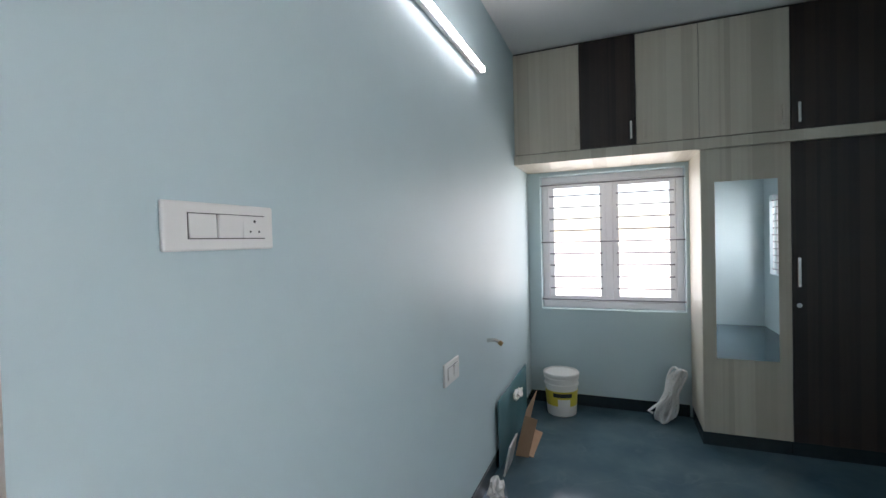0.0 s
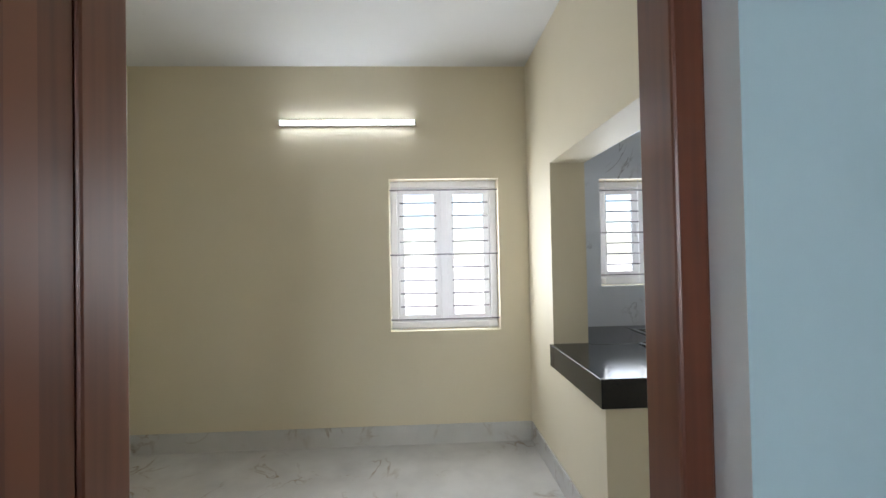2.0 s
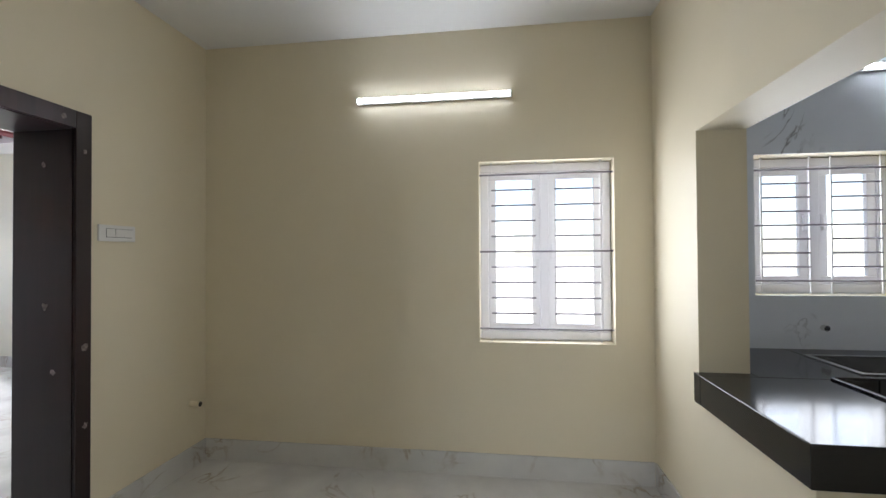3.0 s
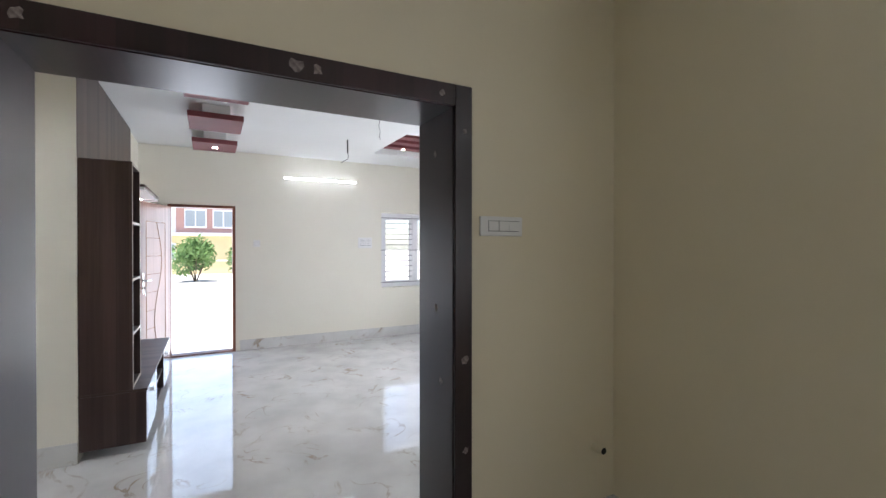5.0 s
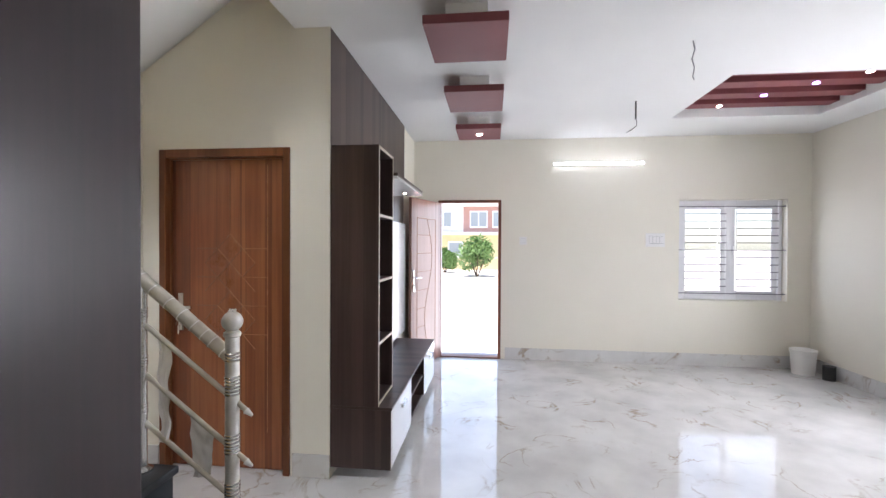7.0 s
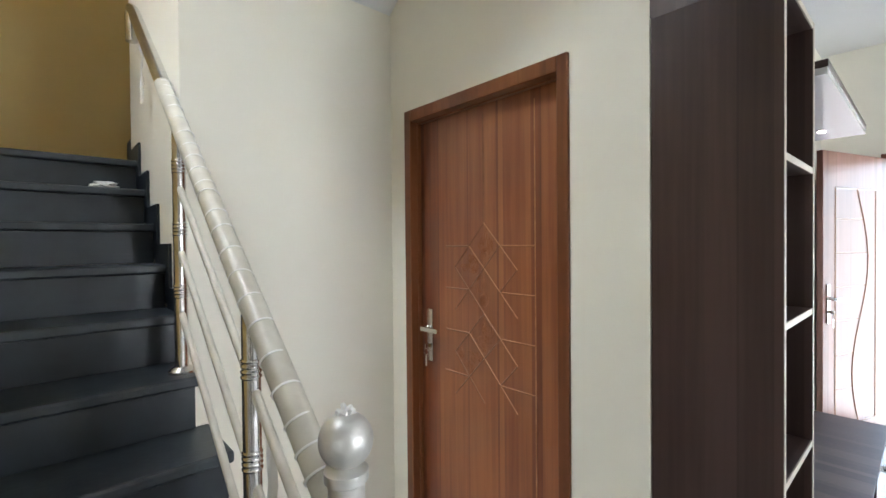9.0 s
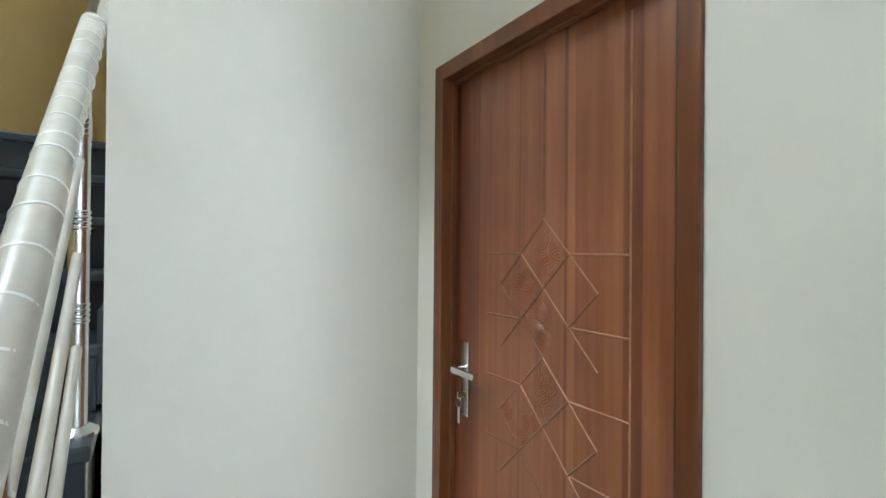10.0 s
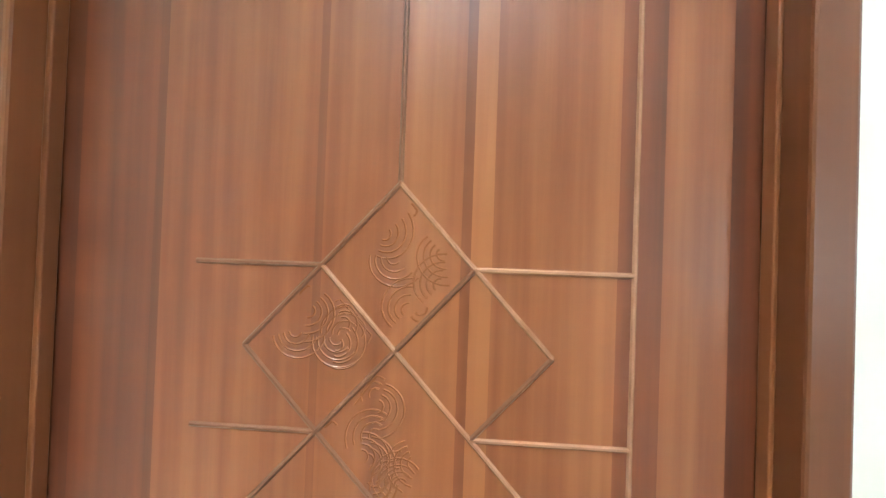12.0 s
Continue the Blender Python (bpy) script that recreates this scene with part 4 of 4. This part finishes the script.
for k in range(7, 12):
    y, z = Y1 - (k - 1) * GO, k * RISE
    part("stepped_skirting", box_bm(-4.2612, -4.250, y - GO + 0.03, min(y + 0.075, -4.032), z - RISE * 0.9, z + 0.085), M_STEP, stairs)
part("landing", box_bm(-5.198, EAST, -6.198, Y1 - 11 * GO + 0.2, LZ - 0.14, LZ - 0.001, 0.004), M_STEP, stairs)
for k in range(3):
    part("tread", box_bm(-5.196, -4.402, -5.42 + k * GO, -5.15 + k * GO, LZ + 0.001 + k * RISE, LZ + (k + 1) * RISE, 0.006), M_STEP, stairs)
part("corner_block", box_bm(-4.40, -4.262, -5.42, -5.26, LZ, LZ + RISE, 0.006), M_STEP, stairs)
crumple("plastic_film", pose(-4.10, -4.80, 10 * RISE, 0, 0, 20), (0.055, 0.025, 0.02), 9.0, "crumpled cloudy plastic film on a stair", "plastic")

# ---- stair railing ----
RX = -4.226


def rail_z(y):
    return 1.022 + (-2.81 - y) * 0.7966


def rod_z(y):
    return 1.065 + (-2.81 - y) * 0.757


ra = _placed("stair_railing", "stainless steel stair railing wrapped in plastic film", "railing", "", "", pose(0, 0, 0))
nw = part("newel", lathe_bm([(0.045, 0.0), (0.045, 0.015), (0.030, 0.022), (0.028, 0.03), (0.028, 1.10), (0.034, 1.105), (0.034, 1.12), (0.024, 1.128)], 24, (-4.23, -2.795, 0)), M_SHROUD, ra, "ribbed steel newel post in cloudy film", True)
for z0 in (0.16, 0.62, 0.86, 1.0, 0.42):
    rb = bmesh.new()
    for i in range(6 if z0 < 1.0 else 3):
        lathe_bm([(0.0285, z0 + i * 0.014), (0.0315, z0 + i * 0.014 + 0.003), (0.0315, z0 + i * 0.014 + 0.007), (0.0285, z0 + i * 0.014 + 0.010)], 20, (-4.23, -2.795, 0), rb)
    part("ribs", rb, M_STEEL, nw, smooth=True)
kb = bmesh.new()
bmesh.ops.create_uvsphere(kb, u_segments=24, v_segments=16, radius=0.042, matrix=Matrix.Translation((-4.23, -2.795, 1.165)))
part("ball", kb, M_SHROUD, nw, "steel ball wrapped in cloudy film", True)
tuft = bmesh.new()
for k in range(7):
    a = k * 0.9
    rod_bm((-4.23, -2.795, 1.203), (-4.23 + 0.015 * math.cos(a), -2.795 + 0.015 * math.sin(a), 1.209 + 0.003 * (k % 3)), 0.007, tuft, 5, 0.004)
part("film_knot", tuft, M_FILM, nw, "knotted end of the film")
YA, YB = -2.80, -4.80
part("handrail", rod_bm((RX - 0.006, YA, rail_z(YA)), (RX, YB, rail_z(YB)), 0.0265, seg=20), M_STEEL, ra, "steel handrail", True)
part("handrail_wrap", rod_bm((RX - 0.006, YA + 0.0, rail_z(YA) + 0.0), (RX, -4.12, rail_z(-4.12)), 0.0276, seg=20), M_WRAP, ra, "film wrapped round the handrail", True)
g = random.Random(3)
yy = YA - 0.03
while yy > -4.12:
    q = g.uniform(0.0282, 0.0294)
    tw = g.uniform(-0.02, 0.02)
    d = Vector((0, -1, 0.797)).normalized()
    d = (d + Vector((tw * 8, 0, tw * 6))).normalized()
    c = Vector((RX - 0.003, yy, rail_z(yy)))
    part("film_band", rod_bm(c - d * 0.002, c + d * 0.002, q, seg=20), M_FILM, ra)
    yy -= g.uniform(0.035, 0.075)
# slim rod added to draw the steel's dark reflection along the rail
part("rail_reflection", rod_bm((RX - 0.006 + 0.0125, YA - 0.02, rail_z(YA - 0.02) - 0.0165), (RX + 0.0125, -4.0, rail_z(-4.0) - 0.0165), 0.0085, seg=10), M_RAILSHADE, ra, "brown rod for the dark reflection in the bare steel under the film", True)
part("rail_end", path_bm([(RX, YB, rail_z(YB)), (RX, YB - 0.05, rail_z(YB) + 0.03), (RX, YB - 0.08, rail_z(YB) + 0.01), (RX, YB - 0.08, rail_z(YB) - 0.12)], 0.026, seg=16), M_STEEL, ra, smooth=True)
part("wall_bracket", path_bm([(RX, YB + 0.1, rail_z(YB + 0.1)), (RX, YB + 0.1, rail_z(YB + 0.1) - 0.07), (-4.263, YB + 0.1, rail_z(YB + 0.1) - 0.07)], 0.007), M_STEEL, ra)
for y, k in ((-3.20, 3), (-3.875, 6)):
    z = k * RISE
    p = part("post", rod_bm((RX, y, z), (RX, y, rail_z(y) - 0.02), 0.020, seg=18), M_STEEL, ra, smooth=True)
    part("foot", lathe_bm([(0.042, 0), (0.042, 0.008), (0.026, 0.02), (0.022, 0.022)], 20, (RX, y, z)), M_STEEL, p)
    for f in (0.3, 0.55, 0.8):
        rb = bmesh.new()
        zc = z + (rail_z(y) - z) * f
        for i in range(4):
            lathe_bm([(0.0205, zc + i * 0.012), (0.0228, zc + i * 0.012 + 0.003), (0.0228, zc + i * 0.012 + 0.006), (0.0205, zc + i * 0.012 + 0.009)], 18, (RX, y, 0), rb)
        part("ribs", rb, M_STEEL, p, smooth=True)
for dz in (0.21, 0.42, 0.625):
    part("rod", rod_bm((RX - 0.006, -2.735, rod_z(-2.735) - dz), (RX, -3.93, rod_z(-3.93) - dz), 0.0105, seg=12), M_WRAP, ra, smooth=True)
    for y in (-2.735, -3.93):
        part("rod_cap", rod_bm((RX - 0.003, y, rod_z(y) - dz), (RX - 0.003, y + (0.028 if y > -3 else -0.028), rod_z(y) - dz - (0.02 if y > -3 else -0.02)), 0.014, seg=12, r2=0.006), M_FILM, ra)


def rag(y, z, w, h, seed):
    """A torn strip of film that hangs from a rod."""
    b = bmesh.new()
    nx, nz = 7, 14
    vs = [[b.verts.new((RX - 0.003 + 0.012 * noise.noise((i * 0.6, j * 0.35, seed)), y + (i / nx - 0.5) * w * (1 - 0.35 * j / nz) + 0.02 * noise.noise((j * 0.3, seed, 1)), z - (i / nx - 0.5) * -w * 0.75 * (1 - j / nz) * -1 - h * j / nz)) for i in range(nx + 1)] for j in range(nz + 1)]
    for j in range(nz):
        for i in range(nx):
            b.faces.new((vs[j][i], vs[j][i + 1], vs[j + 1][i + 1], vs[j + 1][i]))
    return b


part("torn_film", rag(-2.93, rod_z(-2.93) - 0.43, 0.11, 0.22, 2.0), M_FILM, ra, "torn strip of cloudy film", True)
part("torn_film", rag(-3.1, rod_z(-3.1) - 0.22, 0.06, 0.42, 7.0), M_FILM, ra, "torn strip of cloudy film", True)
part("torn_film", rag(-4.60, rail_z(-4.60) - 0.03, 0.07, 0.30, 4.0), M_FILM, ra, "torn strip of cloudy film", True)

# ---- living room: media unit ----
tv = thing("media_unit", "dark walnut media unit with open shelves", "media unit")
XA, YW = -5.203, -2.763
part("back_panel", box_bm(-7.53, XA, YW, YW + 0.02, 2.112, 2.846), M_WALNUTX, tv, "dark walnut wall panel")
part("back_panel", box_bm(-7.53, -5.601, YW, YW + 0.012, 0.47, 2.108), M_WALNUTX, tv, "dark walnut wall panel")
part("display_panel", box_bm(-7.50, -5.62, YW + 0.013, YW + 0.04, 0.50, 1.72, 0.002), M_GLOSSWHITE, tv, "gloss white display panel")
YF = -2.432
part("side", box_bm(XA - 0.020, XA, YW + 0.021, YF, 0.464, 2.108, 0.001), M_WALNUT, tv)
part("side", box_bm(-5.60, -5.582, YW + 0.001, YF, 0.466, 2.108, 0.001), M_WALNUT, tv)
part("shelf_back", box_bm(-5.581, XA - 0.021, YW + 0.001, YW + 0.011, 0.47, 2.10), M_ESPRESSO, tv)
for z in (0.47, 0.70 + 0.15, 1.245, 1.66, 2.088):
    part("shelf", box_bm(-5.581, XA - 0.021, YW + 0.012, YF - 0.003, z, z + 0.018), M_WALNUT, tv)
    part("shelf_edge", box_bm(-5.581, XA - 0.021, YF - 0.003, YF + 0.0005, z, z + 0.018), M_ASH, tv, "pale shelf edging")
part("edge", box_bm(XA - 0.019, XA - 0.002, YF, YF + 0.0015, 0.466, 2.106), M_ASH, tv, "pale edging")
part("edge", box_bm(-5.599, -5.583, YF, YF + 0.0015, 0.466, 2.106), M_ASH, tv, "pale edging")
part("bench_side", box_bm(XA - 0.02, XA, YW + 0.021, -2.352, 0.072, 0.446), M_WALNUT, tv)
part("bench_top", box_bm(-7.23, XA + 0.002, YW + 0.002, -2.345, 0.447, 0.465, 0.001), M_WALNUTX, tv)
part("bench_floor", box_bm(-7.23, XA - 0.021, YW + 0.002, -2.37, 0.074, 0.092), M_WALNUT, tv)
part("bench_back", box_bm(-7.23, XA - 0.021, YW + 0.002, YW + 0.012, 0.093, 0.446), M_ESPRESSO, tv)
for a, b in ((-5.90, -5.225), (-7.225, -6.56)):
    dwr = part("drawer", box_bm(a, b, -2.368, -2.350, 0.078, 0.444, 0.002), M_GLOSSWHITE, tv, "gloss white drawer front")
    for dx in (0.0,):
        part("handle", box_bm((a + b) / 2 - 0.06, (a + b) / 2 + 0.06, -2.350, -2.330, 0.375, 0.388, 0.003), M_STEEL, dwr, "steel bar handle")
        part("handle", box_bm((a + b) / 2 - 0.06, (a + b) / 2 + 0.06, -2.350, -2.330, 0.355, 0.366, 0.003), M_STEEL, dwr, "steel bar handle")
for x in (-5.91, -6.55):
    part("divider", box_bm(x - 0.009, x + 0.009, YW + 0.013, -2.352, 0.093, 0.446), M_WALNUT, tv)
part("niche_shelf", box_bm(-6.54, -5.92, YW + 0.013, -2.36, 0.27, 0.286), M_WALNUT, tv)
sf = part("overhead_shelf", box_bm(-6.72, -5.603, YW + 0.022, -2.40, 1.975, 1.997, 0.001), M_WALNUTX, tv)
part("underside", box_bm(-6.718, -5.605, YW + 0.024, -2.402, 1.953, 1.974), M_GLOSSWHITE, sf, "white underside")
for x in (-6.5, -5.95):
    part("spotlight", rod_bm((x, -2.53, 1.9525), (x, -2.53, 1.949), 0.013, seg=16), M_SPOT, sf, "small warm spotlight")

# ---- living room: ceiling ----
for k, (x0, x1) in enumerate(((-5.46, -4.93), (-6.57, -6.02), (-7.65, -7.15))):
    c = thing("ceiling_panel", "maroon hanging ceiling panel", "ceiling panel", "maroon ceiling panels")
    part("board", box_bm(x0, x1, -2.12, -1.645, 2.70, 2.752, 0.003), M_MAROON, c)
    part("hanger", box_bm(x0 + 0.08, x1 - 0.08, -2.0, -1.76, 2.753, 2.849), M_WHITE, c, "white spacer box")
    if k == 2:
        part("spotlight", rod_bm(((x0 + x1) / 2, -1.88, 2.6995), ((x0 + x1) / 2, -1.88, 2.694), 0.03, seg=20), M_SPOT, c, "lit round spotlight")
cf = thing("ceiling_slat_panel", "maroon slatted panel in the ceiling recess", "ceiling panel")
part("board", box_bm(-7.485, -6.285, 0.175, 1.615, 2.965, 2.998), M_MAROONDK, cf)
for i in range(4):
    x = -7.36 + i * 0.30
    part("slat", box_bm(x, x + 0.15, 0.176, 1.614, 2.905, 2.964, 0.002), M_MAROON, cf)
for i, (y, m) in enumerate(((0.55, M_SPOT), (0.8, M_SPOTV), (1.05, M_SPOTV), (1.3, M_SPOT))):
    x = -7.36 + (i + 0.5) * 0.30 if i < 3 else -6.38
    part("spotlight", rod_bm((x - 0.075, y, 2.9045), (x - 0.075, y, 2.900), 0.025, seg=14), m, cf, "tiny lit spotlight")


def hanging_wire(x, y, rod, pts, label):
    w = thing("ceiling_wire", label, "wire", "ceiling wires")
    if rod:
        part("rod", rod_bm((x, y, CZ), (x, y, CZ - rod), 0.008, seg=8), M_CABLE, w)
    part("wire", path_bm([(x + a, y + b, CZ - c) for a, b, c in pts], 0.0035, seg=6), M_CABLE if rod else M_BAR, w)


hanging_wire(-6.87, -0.39, 0.17, [(0, 0, 0.16), (0.0, 0.01, 0.2), (0.02, 0.0, 0.24), (0.03, -0.05, 0.28), (0.02, -0.09, 0.3)], "black fan rod with a loose wire")
hanging_wire(-5.63, -0.41, 0.0, [(0, 0, 0), (0.01, 0.008, 0.06), (0.0, -0.006, 0.12), (0.01, 0.006, 0.18), (0, 0, 0.24), (0.0, 0.012, 0.26)], "grey twisted wire from the ceiling")
hanging_wire(-4.6, 0.35, 0.0, [(0, 0, 0), (0.01, 0.01, 0.06), (0.0, 0.03, 0.10), (0, -0.02, 0.12), (0.0, -0.03, 0.08)], "grey looped wire from the ceiling")

jar = _placed("paint_tub", "small white plastic tub by the skirting", "bucket", "", "", pose(-8.08, 1.88, 0.0))
part("tub", lathe_bm([(0.001, 0.0), (0.11, 0.0), (0.125, 0.24), (0.132, 0.245), (0.132, 0.262), (0.12, 0.265)], 28), M_PLASTIC, jar, smooth=True)
part("lid", lathe_bm([(0.001, 0.262), (0.134, 0.262), (0.134, 0.285), (0.001, 0.288)], 28), M_PLASTIC, jar, smooth=True)
tin = _placed("paint_tin", "small dark paint tin on the marble floor", "tin", "", "", pose(-7.85, 2.0, 0.0))
part("tin", lathe_bm([(0.001, 0.0), (0.06, 0.0), (0.06, 0.145), (0.063, 0.148), (0.063, 0.155), (0.001, 0.155)], 24), M_CABLE, tin, smooth=True)

# ---- outside ----
structure("ground", box_bm(-250, 250, -250, 250, -0.6, -0.45), M_PAVE, "pale dusty open ground", "ground")
structure("pavement", box_bm(-9.6, -8.54, -3.2, -0.8, -0.449, -0.05, 0.01), M_HOUSEWHITE, "pale entrance step", "step")


def bush(x, y, r, h, seed, label):
    """A garden bush: stems and a ragged crown of leaves."""
    root = _placed("bush", label, "bush", "garden bushes", "", pose(x, y, -0.45))
    g = random.Random(seed)
    tb = bmesh.new()
    for k in range(6):
        a = k * 1.05 + g.uniform(0, 0.4)
        rod_bm((0.05 * math.cos(a), 0.05 * math.sin(a), 0), (r * 0.5 * math.cos(a), r * 0.5 * math.sin(a), h * g.uniform(0.55, 0.8)), 0.035, tb, 6, 0.012)
    part("trunk", tb, M_BARK, root)
    lobes = [(g.uniform(-0.55, 0.55) * r, g.uniform(-0.55, 0.55) * r, h * g.uniform(0.3, 0.8), r * g.uniform(0.3, 0.55)) for _ in range(14)]
    verts, faces = [], []
    for k in range(1900):
        lx, ly, lz, lr = g.choice(lobes)
        d = Vector((g.gauss(0, 1), g.gauss(0, 1), g.gauss(0, 1))).normalized() * lr * g.uniform(0.6, 1.08)
        c = Vector((lx, ly, max(lz, 0.2) + 0.0)) + d
        if c.z < 0.05:
            continue
        u = Vector((g.gauss(0, 1), g.gauss(0, 1), g.gauss(0, 1))).normalized()
        v = u.orthogonal().normalized()
        s0 = g.uniform(0.05, 0.11)
        n = len(verts)
        verts += [c - u * s0 * 1.6, c + v * s0 * 0.7, c + u * s0 * 1.6, c - v * s0 * 0.7]
        faces.append((n, n + 1, n + 2, n + 3))
    me = bpy.data.meshes.new("crown")
    me.from_pydata(verts, [], faces)
    me.materials.append(M_LEAF)
    cr = new("crown", me)
    cr.parent = root


bush(-29.5, -2.65, 1.35, 2.5, 4, "round green garden bush on bare ground")
bush(-31.0, 0.5, 1.6, 2.3, 9, "loose green garden bush on bare ground")
bush(-33.0, -5.0, 1.0, 1.9, 12, "small green garden bush on bare ground")

hs = _placed("house", "far two-storey house with brick-red and white panels", "house", "", "", pose(-40, -2, -0.45))
part("wall", box_bm(-8, 0, -14, 9, 0, 2.75), M_HOUSEYEL, hs, "yellow ground floor wall")
part("ledge", box_bm(-8, 0.35, -14, 9, 2.75, 3.0), M_HOUSEWHITE, hs, "white ledge between the storeys")
for y0, y1, m, lab in ((-14, -6.0, M_HOUSERED, "brick-red upper wall"), (-6.0, -2.2, M_HOUSEWHITE, "white upper wall"), (-2.2, 2.6, M_HOUSERED, "brick-red upper wall"), (2.6, 4.4, M_HOUSEORANGE, "orange upper wall"), (4.4, 9, M_HOUSEWHITE, "white upper wall")):
    part("wall", box_bm(-8, 0, y0 + 0.002, y1 - 0.002, 3.0, 5.15), m, hs, lab)
part("roof", box_bm(-8.3, 0.6, -14.3, 9.3, 5.15, 5.4), M_HOUSEWHITE, hs, "flat white roof edge")
part("parapet", box_bm(-8.2, 0.0, -14.2, 9.2, 5.4, 6.2), M_HOUSEWHITE, hs, "white roof parapet")
for y in (-11.0, -8.2, -3.9, -0.9, 1.0, 5.2):
    wf = part("window", box_bm(0.0, 0.09, y - 0.75, y + 0.75, 3.35, 4.8), M_UPVC, hs, "white framed window")
    for q in (0.08, 0.79):
        part("pane", box_bm(0.091, 0.1, y - 0.75 + q, y - 0.75 + q + 0.62, 3.48, 4.67), M_WINDARK, wf)
for y in (-9.5, -3.5, 2.5, 6.0):
    wf = part("window", box_bm(0.0, 0.06, y, y + 1.3, 0.9, 2.2), M_UPVC, hs, "white framed window")
    part("pane", box_bm(0.061, 0.07, y + 0.1, y + 1.2, 1.0, 2.1), M_WINDARK, wf)
gw = _placed("garden_wall", "low yellow garden wall before the house", "wall", "", "", pose(-36.5, -2, -0.45))
part("wall", box_bm(-0.1, 0.1, -14, 9, 0, 0.9), M_HOUSEYEL, gw)
part("coping", box_bm(-0.14, 0.14, -14, 9, 0.9, 0.98), M_HOUSEWHITE, gw, "white coping")
